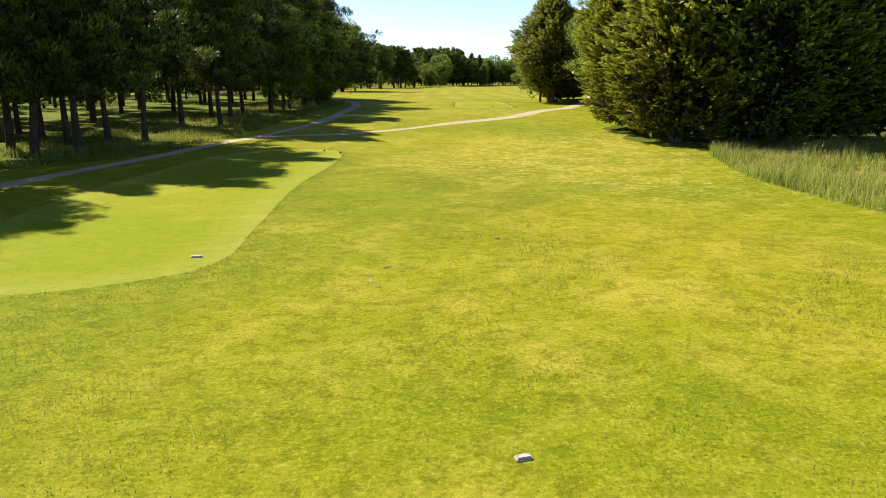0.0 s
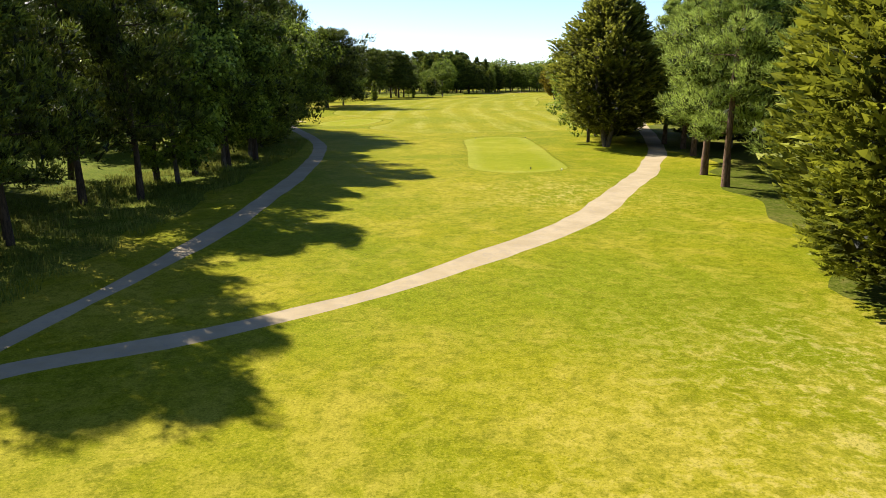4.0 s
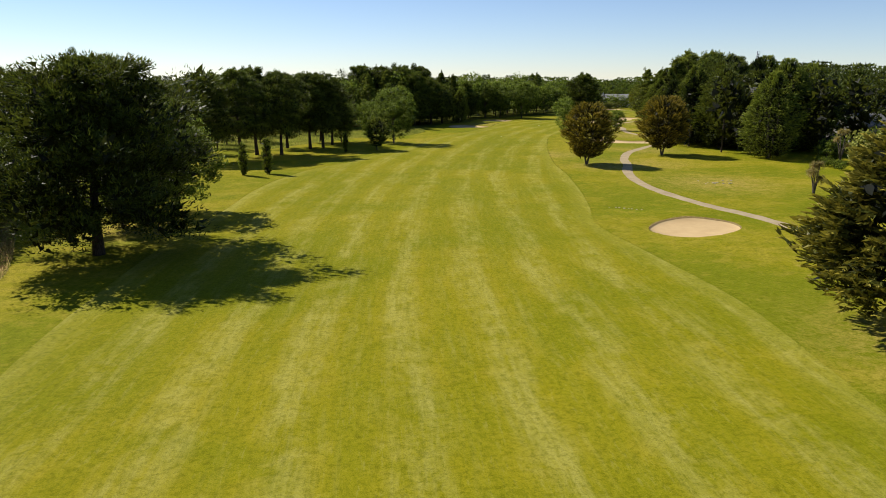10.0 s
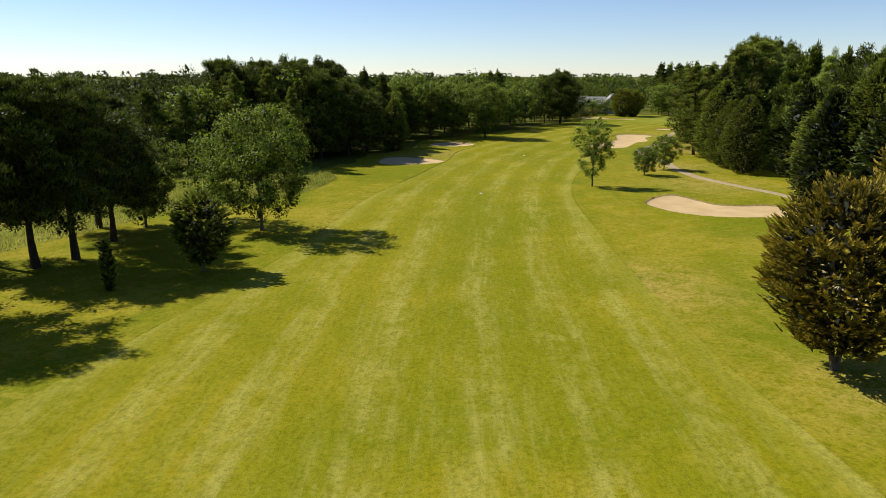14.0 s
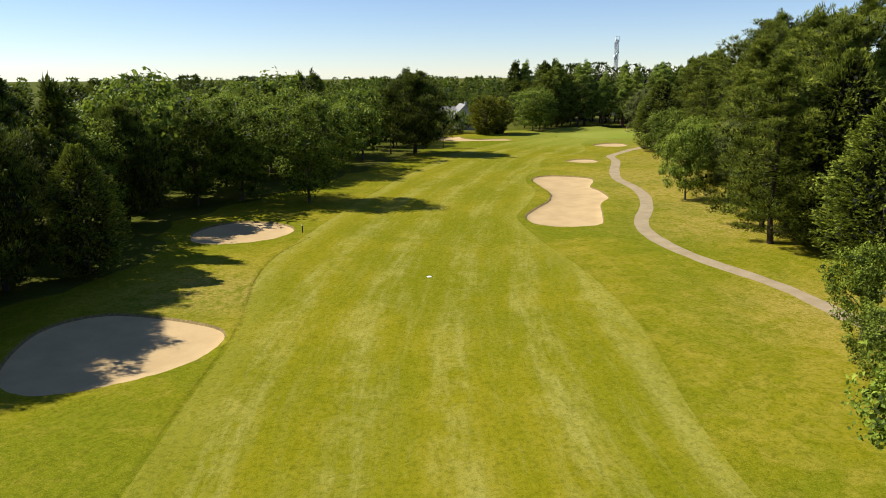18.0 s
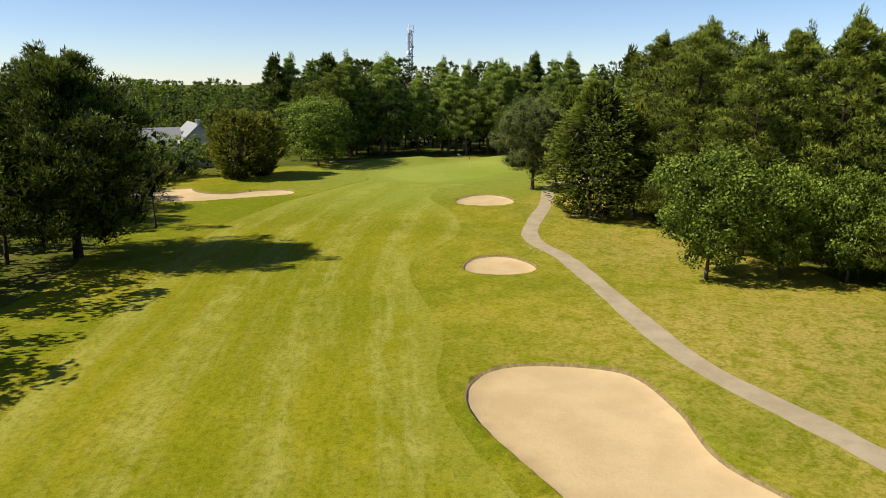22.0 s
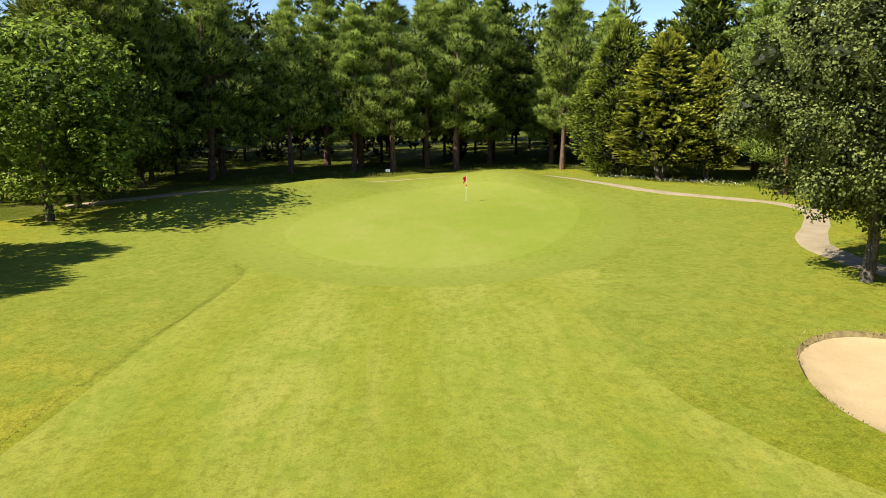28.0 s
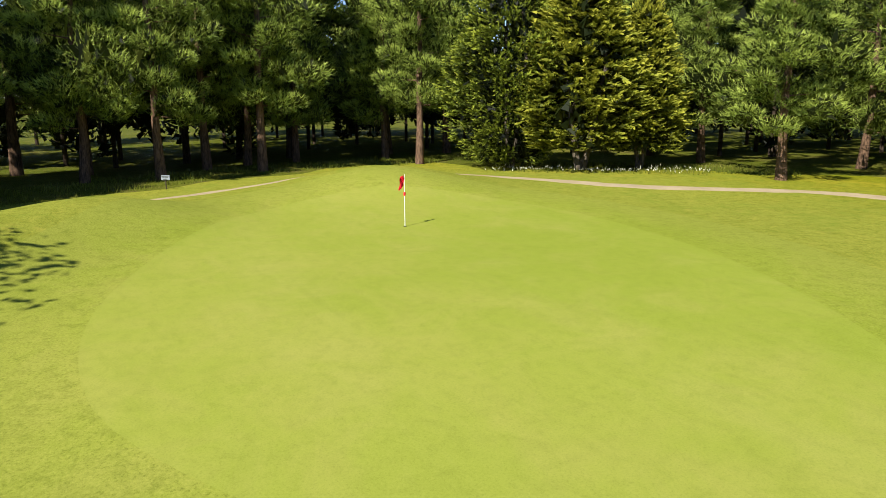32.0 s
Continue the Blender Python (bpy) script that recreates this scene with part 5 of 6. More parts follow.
tree(("oak", 2), 23.5, 374.0, 14.0, 0.9, group="oaks left of the fairway")
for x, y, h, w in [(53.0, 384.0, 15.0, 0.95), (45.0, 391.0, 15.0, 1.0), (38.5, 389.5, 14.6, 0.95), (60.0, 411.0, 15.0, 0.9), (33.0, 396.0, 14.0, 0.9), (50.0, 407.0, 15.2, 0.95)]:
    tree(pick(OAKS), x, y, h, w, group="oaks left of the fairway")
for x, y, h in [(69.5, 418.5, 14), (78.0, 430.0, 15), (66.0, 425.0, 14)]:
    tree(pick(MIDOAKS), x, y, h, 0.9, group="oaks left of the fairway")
tree(("bigpine", 1), 92.4, 434.8, 18.2, 0.95)
tree(("pine", 2), 87.0, 436.5, 15.5, 0.9)
tree(("sapling", 0), 103.8, 443.2, 7.4, 1.0)
# right of the second half
tree(("lowpine", 0), 90.0, 336.6, 20.0, 1.15, label="broad pine with low boughs beside the path")
for x, y, h in [(86.0, 316.0, 13), (88.6, 324.0, 16.5), (84.0, 308.0, 14), (94.5, 333.0, 20)]:
    tree(("cypress", int(h) % 2), x, y, h, 0.85, group="cypresses right of the path")
tree(("maple", 2), 101.6, 360.6, 11.5, 0.82, group="young broad-leaved trees by the path")
tree(("grey", 0), 105.5, 356.5, 11.0, 0.75, group="young broad-leaved trees by the path")
tree(("maple", 0), 126.0, 390.0, 11.0, 0.98, group="young broad-leaved trees by the path")
tree(("maple", 1), 130.6, 385.6, 9.8, 0.8, group="young broad-leaved trees by the path")
tree(("maple", 2), 133.0, 381.0, 9.4, 0.85, group="young broad-leaved trees by the path")
tree(("cypress", 0), 144.0, 411.6, 16.2, 1.04)
tree(("lime", 1), 147.5, 408.0, 14.0, 0.62, label="yellow-green cypress behind a dark one")
tree(("grey", 0), 157.0, 430.2, 13.3, 1.0)
tree(("maple", 2), 164.8, 423.2, 12.5, 0.95, label="bright yellow-green broad-leaved tree by the path")
tree(("maple", 0), 170.5, 424.5, 10.5, 0.8)
for x, y, h in [(95.0, 342.0, 20), (108.0, 358.5, 19), (112.0, 352.0, 24), (100.0, 338.0, 24), (107.0, 346.0, 25.5), (119.0, 364.0, 24), (125.0, 370.5, 24), (131.0, 374.0, 23.5), (138.0, 384.0, 22), (136.5, 391.0, 19), (141.0, 398.0, 21), (149.0, 401.0, 23), (153.0, 407.5, 22), (160.0, 412.0, 22), (104.0, 338.0, 26), (114.0, 346.0, 25.5), (122.0, 358.0, 26.5), (130.0, 364.0, 26), (126.0, 362.0, 26.5), (124.0, 367.0, 27), (128.5, 369.5, 26), (118.0, 352.0, 26), (140.0, 376.0, 24), (146.0, 392.0, 22), (168.0, 413.0, 21), (176.0, 417.0, 21)]:
    tree(pick(LOWPINES), x, y, h, 1.0, group="pines along the right of the path")
# round the green
tree(("olivebush", 0), 132.4, 473.0, 11.4, 0.85, group="olive evergreens behind the left bunker")
tree(("olivebush", 1), 138.2, 475.4, 11.0, 0.85, group="olive evergreens behind the left bunker")
tree(("maple", 1), 153.2, 478.4, 13.6, 1.26)
tree(("maple", 2), 158.0, 481.5, 12.2, 1.0)
for x, y, h in [(118.0, 476.0, 3.6), (122.5, 477.8, 3.2), (115.0, 472.8, 3.0)]:
    tree(("shrub", int(h * 10) % 2), x, y, h, group="shrubs behind the left bunker")
for x, y, h in [(124.0, 484.0, 7.0), (129.0, 482.5, 6.5), (118.5, 483.0, 6.8)]:
    tree(("darkshrub", int(h * 10) % 2), x, y, h, group="dark shrubs before the house")
for x, y in [(175.9, 485.0), (183.0, 480.5), (187.8, 475.8), (189.6, 471.8), (196.0, 470.8), (200.4, 469.0), (202.8, 465.6), (204.8, 458.4), (210.7, 453.0), (168.0, 486.0), (181.0, 488.0), (193.0, 478.0), (199.0, 455.5), (194.5, 466.5)]:
    tree(pick(GREYPINES), x, y, tree_rng.uniform(17, 22.5), tree_rng.uniform(0.8, 1.15), group="pines behind the green")
tree(("cypress", 1), 196.0, 449.0, 15.5, 0.8)
tree(("lime", 0), 193.8, 444.2, 14.2, 1.1)
tree(("lime", 1), 194.0, 440.0, 12.0, 0.85)
for x, y in [(187.2, 433.2), (192.9, 424.7), (183.0, 421.5), (198.0, 434.0)]:
    tree(pick(GREYPINES), x, y, tree_rng.uniform(16, 18), 1.1, group="pines behind the green")
RIGHT_WOOD = [(200, 474), (208, 462), (214, 450), (204, 440), (200, 426), (196, 416), (170, 414), (152, 396), (140, 376), (118, 356), (100, 326), (96, 300), (140, 300), (250, 400), (256, 480), (190, 530), (160, 520), (158, 490), (186, 490)]
grove(RIGHT_WOOD, 95, 4.4, MIDPINES + GREYPINES[:1], 19, 23, "pines of the wood behind the green", keep=lambda x, y: off_line(WOOD_LINES[4], [x], [y])[0][0] < 16 and (x > 168 or y < 470))
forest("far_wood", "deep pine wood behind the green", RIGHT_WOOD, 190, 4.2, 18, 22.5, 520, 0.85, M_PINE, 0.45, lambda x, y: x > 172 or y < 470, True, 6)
# right-hand woods between the cypresses and the second half
for x, y, h in [(74, 262, 17), (80, 258, 20), (86, 254, 21), (73, 272, 16), (78, 270, 19.5), (85, 266, 22), (92, 262, 22), (90, 248, 21), (97, 250, 20), (79, 279, 15), (84, 286, 16), (87, 296, 16), (90, 276, 22), (92, 286, 21)]:
    tree(pick([("midcypress", 0), ("midcypress", 1), ("cypress", 0), ("bigpine", 1)]), x, y, h, 0.9, group="dark trees right of the path")
forest("far_wood", "dark mixed wood right of the path", [(70, 240), (84, 240), (96, 226), (160, 236), (150, 310), (96, 306), (88, 276)], 60, 4.6, 16, 21.5, 620, 0.8, M_CYP, 0.1, None, True, 7)
forest("far_wood", "broad-leaved trees beyond the path", [(66, 150), (84, 190), (98, 222), (170, 236), (170, 120), (60, 96)], 60, 6.0, 11, 16, 620, 0.75, M_LEAF, 0.1, None, True, 8)
# left-hand woods
for x, y, h in [(-44, 138, 9), (-50, 128, 14), (-46, 118, 12), (-42, 110, 11)]:
    tree(pick(MIDOAKS + PINES[:2]), x, y, h, 1.0, group="trees left of the fairway")
for x, y, h in [(-40, 124, 2.8), (-37, 130, 2.2), (-42, 146, 3.0), (-46, 172, 3.2), (-38, 186, 3.4), (-42, 196, 4.0), (-35, 206, 3.0), (-34, 200, 4.2)]:
    tree(("shrub", int(h * 10) % 2), x, y, h, 1.1, group="shrubs in the meadow")
for x, y, h in [(-54, 163, 19), (-58, 155, 19.5), (-55, 172, 19), (-60, 167, 20), (-63, 160, 19.5), (-62, 149, 18), (-64, 176, 20), (-57, 181, 19)]:
    tree(("bigpine", int(x + y) % 2), x, y, h, 0.72, group="dense pines behind the meadow", label="tall dark pine in a dense stand")
for x, y, h in [(-48.5, 152, 11), (-47, 160, 12.5), (-46.5, 168.5, 11), (-52, 146, 10.5), (-48, 176, 12)]:
    tree(pick(MAPLES[:1] + OAKS), x, y, h, 0.95, group="leafy trees at the meadow's edge")
forest("far_wood", "tall pine wood left of the fairway", [(-52, 104), (-58, 150), (-60, 186), (-50, 214), (-42, 230), (-90, 262), (-150, 200), (-110, 100)], 120, 4.6, 14, 19.5, 820, 0.8, M_PINE, 0.15, None, True, 9)
forest("far_wood", "low broad-leaved trees beyond the meadow", [(-42, 240), (-30, 266), (-20, 296), (-24, 322), (-140, 340), (-140, 250)], 80, 5.5, 7, 13, 600, 0.7, M_LEAF, 0.1, None, True, 10)
LEFT_WOOD = [(-16, 318), (2, 338), (10, 352), (24, 366), (34, 388), (42, 400), (60, 414), (80, 438), (70, 470), (20, 450), (-60, 380), (-70, 330)]
grove(LEFT_WOOD, 34, 4.6, MIDPINES + MIDOAKS, 14, 19, "trees of the wood left of the second half", keep=lambda x, y: off_line(np.array(LEFT_WOOD[:8], float), [x], [y], False)[0][0] < 12)
forest("far_wood", "deep wood left of the second half", LEFT_WOOD, 90, 4.6, 14, 19, 700, 0.8, M_PINE, 0.15, None, True, 11)
forest("far_wood", "broad-leaved trees behind the left bunker", [(84, 442), (98, 454), (102, 472), (112, 490), (116, 540), (60, 500)], 40, 4.6, 10, 15, 620, 0.75, M_LEAF, 0.15, None, True, 12)
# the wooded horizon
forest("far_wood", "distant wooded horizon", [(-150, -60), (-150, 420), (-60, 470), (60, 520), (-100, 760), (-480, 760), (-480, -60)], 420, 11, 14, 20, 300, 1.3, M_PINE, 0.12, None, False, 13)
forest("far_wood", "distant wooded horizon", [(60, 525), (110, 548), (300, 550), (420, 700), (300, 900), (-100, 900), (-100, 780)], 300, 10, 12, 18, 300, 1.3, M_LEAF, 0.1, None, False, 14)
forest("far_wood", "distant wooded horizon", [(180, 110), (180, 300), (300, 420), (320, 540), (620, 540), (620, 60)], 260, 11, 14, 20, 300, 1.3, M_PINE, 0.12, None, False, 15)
forest("far_wood", "light green woods beyond the house", [(104, 484), (116, 492), (150, 514), (172, 532), (230, 548), (200, 660), (40, 640), (76, 520)], 110, 5.0, 8, 12.5, 520, 0.7, M_LEAF2, 0.1, lambda x, y: not (116 < x < 148 and 486 < y < 514), True, 16)
# bushes added to hide lit floor and stand in for shade between trunks
forest("undergrowth", "added dark bushes standing in for shade under the pines", RIGHT_WOOD, 260, 1.5, 3.5, 8.5, 170, 0.7, M_SHADED_CYP, 0.1, lambda x, y: off_line(WOOD_LINES[4], [x], [y])[0][0] > 6, False, 17)
forest("undergrowth", "added bushes darkening the depth of the wood by the first tee", [(-34, -60), (-34, 60), (-60, 80), (-60, -60)], 25, 3.6, 2.0, 4.5, 150, 0.6, M_LEAF, 0.1, None, False, 18)
for x, y, h in [(162.5, 485.0, 18.5), (167.0, 488.0, 19.5), (172.5, 489.5, 19), (157.0, 489.0, 16)]:
    tree(pick(LOWPINES), x, y, h, 0.9, group="trees beyond the path behind the green")


# ---- tall grass and tufts ----
M_SEED = leaf_material("grass_seed_heads", (0.16, 0.10, 0.05), (0.30, 0.19, 0.09), (0.42, 0.27, 0.14), 0.35)
M_MEADOW = leaf_material("green_meadow_blades", (0.10, 0.14, 0.015), (0.21, 0.27, 0.032), (0.40, 0.38, 0.08), 0.5)
M_FLOWER = leaf_material("pale_flower_heads", (0.45, 0.45, 0.32), (0.62, 0.62, 0.48), (0.75, 0.75, 0.62), 0.3)


def turf(name, label, category, outline, count, h, w, mat, seed, near_edge=None, keep=None, heads=None, clump=0.0, lean=0.25):
    """Grass blades scattered over an outline, as one mesh; heads adds seed heads to the tallest."""
    rng = np.random.RandomState(seed)
    p = np.asarray(outline, float)
    x = rng.uniform(p[:, 0].min(), p[:, 0].max(), count * 3)
    y = rng.uniform(p[:, 1].min(), p[:, 1].max(), count * 3)
    s = inside(p, x, y)
    if near_edge:
        s &= rng.uniform(0, 1, len(x)) < np.exp(-off_line(p, x, y)[0] / near_edge)
    if clump:
        s &= (np.sin(x * 1.3 + 2 * np.sin(y * 0.6)) * np.sin(y * 1.1 + 1.7 * np.sin(x * 0.5)) + rng.normal(0, 0.35, len(x))) > clump - 0.6
    if keep is not None:
        s &= keep(x, y)
    x, y = x[s][:count], y[s][:count]
    n = len(x)
    wave = 0.75 + 0.25 * np.sin(x * 0.9 + 1.5 * np.sin(y * 0.7)) + 0.18 * np.sin(x * 2.3 - y * 1.9)
    H = h * wave * rng.uniform(0.55, 1.25, n)
    pos = np.stack([x, y, land(x, y) - 0.02], 1)
    way = unit(np.stack([rng.normal(0.06, lean, n), rng.normal(-0.05, lean, n), np.ones(n)], 1))
    v, f = blades_at(pos, way, H, w * rng.uniform(0.7, 1.4, n), rng)
    patch = 0.5 + 0.22 * np.sin(x * 0.55 + 2.1 * np.sin(y * 0.31)) + rng.normal(0, 0.16, n)
    t3 = np.repeat(np.clip(patch - 0.18, 0, 1), 3)
    t3[2::3] = np.clip(patch + 0.22, 0, 1)
    ob = tagged(new(name, mesh_from(name, v, f, mat, {"tone": t3})), label, category, kind="stuff")
    if heads:
        share, size, hmat = heads
        k = rng.uniform(0, 1, n) < share
        tip = pos[k] + way[k] * H[k][:, None] * 0.9
        m = k.sum()
        vs, fs = blades_at(tip, unit(rng.normal(0, 0.4, (m, 3)) + np.array([0.2, 0, 1])), size * rng.uniform(0.7, 1.4, m), size * 0.35, rng)
        hd = new("seed_heads", mesh_from("seed_heads", vs, fs, hmat, {"tone": np.repeat(rng.uniform(0, 1, m), 3)}))
        hd.parent = ob
        tagged(hd, kind="stuff")
    return ob


turf("meadow_grass", "tall unmown grass with reddish seed heads", "tall grass", LONG[1], 60000, 0.72, 0.035, M_MEADOW, 1, 7.0, None, (0.14, 0.13, M_SEED))
turf("meadow_grass", "tall brown dry meadow grass", "tall grass", LONG[2], 52000, 0.7, 0.06, M_STRAW, 2, 12.0, None, (0.35, 0.22, M_SEED))
turf("meadow_grass", "tall yellow-green meadow grass", "tall grass", LONG[3], 26000, 0.8, 0.10, M_MEADOW, 3, 16.0)
turf("meadow_grass", "tall yellow-green meadow grass", "tall grass", LONG[4], 22000, 0.7, 0.08, M_MEADOW, 4, 10.0)
clear_of_paths = lambda x, y: np.logical_and.reduce([~inside(o, x, y) for _, o in PATH_LINES.values()] + [~inside(t, x, y) for t in TEES.values()])
turf("lawn_tufts", "short mown grass blades with dry tips", "grass", [(-9, -51), (9, -51), (18, -14), (-6, -14)], 130000, 0.065, 0.016, M_BLADE, 5, keep=clear_of_paths, lean=0.55)
turf("edge_grass", "tufts of uncut grass under the trees", "grass", [(-15.6, -14), (-13.6, 6), (-13.2, 44), (-15, 62), (-24, 62), (-24, 30), (-27, -20), (-22, -26)], 42000, 0.5, 0.035, M_BLADE, 6, keep=clear_of_paths, clump=0.5)
GREEN_EDGE = [(168, 480), (181, 473.5), (191, 467), (197, 460.5), (200, 452), (195.5, 444), (190.5, 437), (188.5, 431), (193, 430), (198, 441), (205, 453), (202, 463), (193, 473), (180, 482)]
turf("edge_grass", "uncut grass along the edge of the pine wood", "grass", GREEN_EDGE, 26000, 0.38, 0.04, M_BLADE, 8, keep=clear_of_paths, clump=0.35)
turf("wild_flowers", "pale flower heads in the grass by the pines", "wild flowers", [(193.5, 451), (191, 444), (189, 437), (191, 436), (193.5, 444), (196, 450)], 900, 0.4, 0.03, M_BLADE, 9, heads=(0.35, 0.13, M_FLOWER))
for b, seed in ((4, 31), (5, 32), (3, 33), (1, 34), (8, 35), (7, 36), (6, 37)):
    ring = BUNKERS[b]
    turf("bunker_fringe", "ragged grass overhanging the bunker's edge", "grass", offset(ring, 0.45), 4200, 0.10, 0.03, M_STRAW, seed, keep=lambda x, y, r=ring: ~inside(offset(r, -0.10), x, y), lean=0.6)

def mown_edge(name, label, line, reach, count, h, mat, seed, keep=None, closed=True):
    """A fringe of longer blades just outside a mown outline, as one mesh."""
    rng = np.random.RandomState(seed)
    a, b = (line, np.roll(line, -1, 0)) if closed else (line[:-1], line[1:])
    l = np.hypot(*(b - a).T)
    i = rng.choice(len(a), count, p=l / l.sum())
    out = unit(offset(line, 1.0) - line) if closed else unit(np.stack([a[:, 1] - b[:, 1], b[:, 0] - a[:, 0]], 1))
    p = a[i] + (b - a)[i] * rng.uniform(0, 1, (count, 1)) + out[i] * np.abs(rng.normal(0, reach, (count, 1)))
    if keep is not None:
        p = p[keep(p[:, 0], p[:, 1])]
    n = len(p)
    pos = np.c_[p, land(p[:, 0], p[:, 1]) - 0.01]
    way = unit(np.c_[rng.normal(0, 0.4, (n, 2)), np.ones(n)])
    v, f = blades_at(pos, way, h * rng.uniform(0.5, 1.3, n), 0.035 * rng.uniform(0.7, 1.4, n), rng)
    t3 = np.repeat(np.clip(rng.normal(0.35, 0.2, n), 0, 1), 3)
    return tagged(new(name, mesh_from(name, v, f, mat, {"tone": t3})), label, "grass", kind="stuff")


M_EDGE = leaf_material("rough_edge_blades", (0.090, 0.105, 0.010), (0.160, 0.170, 0.014), (0.270, 0.245, 0.045), 0.35)
off_the_sand = lambda x, y: clear_of_paths(x, y) & np.logical_and.reduce([~inside(b, x, y) for b in BUNKERS.values()])
mown_edge("rough_edge", "longer blades along the mown edge of the fairway", FAIRWAY, 0.22, 24000, 0.045, M_EDGE, 41, lambda x, y: off_the_sand(x, y) & (x < 124))
LEFT_EDGE = catmull([(128.0, 449.2), (132.6, 451.6), (136.2, 452.7), (139.2, 453.7), (143.9, 455.3), (147.4, 457.0), (148.6, 458.6)], False, 0.6)
mown_edge("rough_edge", "ragged line of longer grass before the green", LEFT_EDGE, 0.18, 1500, 0.05, M_EDGE, 42, None, False)
BANK_EDGE = catmull([(20.0, 305.4), (27.8, 322.8), (33.8, 336.0), (37.6, 347.4), (41.6, 355.8), (47.0, 362.4)], False, 1.0)
mown_edge("rough_edge", "ragged line of longer grass along the fairway", BANK_EDGE, 0.16, 3600, 0.06, M_EDGE, 43, None, False)
for k, t in TEES.items():
    mown_edge("rough_edge", "longer blades round the mown tee box", t, 0.22, 2200, 0.04, M_EDGE, 44 + k)

# ---- paint and plastics ----
M_WHITE = plain("white_paint", (0.80, 0.80, 0.78), 0.45, 0, 0.05)
M_FLAKE = plain("flaking_paint", (0.36, 0.33, 0.28), 0.8, 0, 0.2)
M_PALE = plain("pale_blue_plate", (0.36, 0.40, 0.44), 0.6, 0, 0.1)
M_RED = plain("red_cloth", (0.78, 0.02, 0.04), 0.8, 0, 0.06)
M_DARK = plain("dark_plastic", (0.03, 0.03, 0.035), 0.5)
M_STEEL = plain("galvanised_steel", (0.20, 0.21, 0.23), 0.6, 0.3, 0.08)
M_PANEL = plain("antenna_plastic", (0.78, 0.79, 0.80), 0.5, 0, 0.04)
M_STONE = plain("pale_stone", (0.34, 0.30, 0.22), 0.9, 0, 0.14)
M_POST = plain("stained_wood_post", (0.055, 0.04, 0.028), 0.85, 0, 0.15)
M_WALL = plain("white_render", (0.50, 0.48, 0.45), 0.9, 0, 0.05)
M_SLATE = plain("slate_roof", (0.26, 0.25, 0.24), 0.8, 0, 0.10)
M_PLANE = plain("window_glass", (0.03, 0.035, 0.04), 0.1)
M_CUP_SHADE = plain("cup_shadow", (0.02, 0.02, 0.02), 0.9)


def thing(name, x, y, label, category, group="", turn=0.0, z=None):
    ob = new(name)
    tagged(ob, label, category, group)
    ob.matrix_basis = Matrix.Translation((x, y, ground_z(x, y) if z is None else z)) @ Matrix.Rotation(turn, 4, 'Z')
    return ob


# the flag on the green
flag = thing("flagstick", 172.4, 456.0, "white golf flagstick with a red flag on the green", "flagstick", turn=radians(115))
part("pole", rod_bm((0, 0, -0.15), (0, 0, 2.10), 0.015, 0.011, 10), M_WHITE, flag)
part("red_band", rod_bm((0, 0, 1.25), (0, 0, 1.38), 0.045, 0.045, 12), M_RED, flag, "red ring on the pole")
cloth = bmesh.new()
rows = [[cloth.verts.new((0.02 + 0.20 * u + 0.02 * math.sin(9 * w), 0.05 * math.sin(7 * u + 5 * w) * (0.3 + u), 2.08 - 0.40 * w - 0.26 * u * (0.5 + 0.5 * w))) for u in [i / 6 for i in range(7)]] for w in [j / 6 for j in range(7)]]
for j in range(6):
    for i in range(6):
        cloth.faces.new((rows[j][i], rows[j][i + 1], rows[j + 1][i + 1], rows[j + 1][i]))
bmesh.ops.solidify(cloth, geom=cloth.faces[:], thickness=0.006)
cloth_ob = part("flag_cloth", cloth, M_RED, flag, "limp red flag cloth")
# solid black disc: the hole's inner shade is painted, nothing is sunk
part("cup", rod_bm((0, 0, -0.10), (0, 0, 0.012), 0.07, 0.07, 16), M_CUP_SHADE, flag, "black disc standing in for the shade inside the cup")

# posts, plates and tee markers
post = thing("marker_post", 46.7, 365.0, "short dark wooden post with a pale top by a bunker", "post")
part("shaft", rod_bm((0, 0, -0.2), (0, 0, 0.78), 0.07, 0.065, 10), M_POST, post)
part("cap", rod_bm((0, 0, 0.78), (0, 0, 0.92), 0.075, 0.05, 10), M_WHITE, post, "pale painted cap")
sign = thing("direction_sign", 184.7, 469.8, "small pale sign on a thin post by the green", "sign", turn=radians(15))
part("post", rod_bm((0, 0, -0.2), (0, 0, 0.55), 0.03, 0.03, 8), M_POST, sign)
part("plate", box_bm(0.05, 0.46, 0.28, (0, 0, 0.66), 0.015), M_PALE, sign, "pale blue-white plate")
for i in range(3):
    part("bar", box_bm(0.008, 0.36 - 0.07 * i, 0.03, (-0.029, 0.02, 0.75 - 0.085 * i)), M_DARK, sign)
for x, y in [(31.1, 293.0), (52.0, 341.9)]:
    plate = thing("distance_plate", x, y, "flat white distance disc sunk in the fairway", "marker", "distance discs on the fairway")
    part("disc", rod_bm((0, 0, -0.05), (0, 0, 0.035), 0.25, 0.23, 20), M_WHITE, plate)
for x, y, s, label in [(1.2, -47.3, 0.115, "weathered white plate set in the grass"), (-5.7, -37.7, 0.16, "small pale plate at the tee's corner")]:
    plate = thing("tee_plate", x, y, label, "marker", "plates by the first tee", 0.3)
    part("slab", box_bm(s * 1.7, s, 0.05, (0, 0, 0.01), 0.012), M_STONE, plate)
    part("top_face", box_bm(s * 1.35, s * 0.7, 0.02, (0, 0, 0.036), 0.004), M_FLAKE, plate, "flaking pale top")
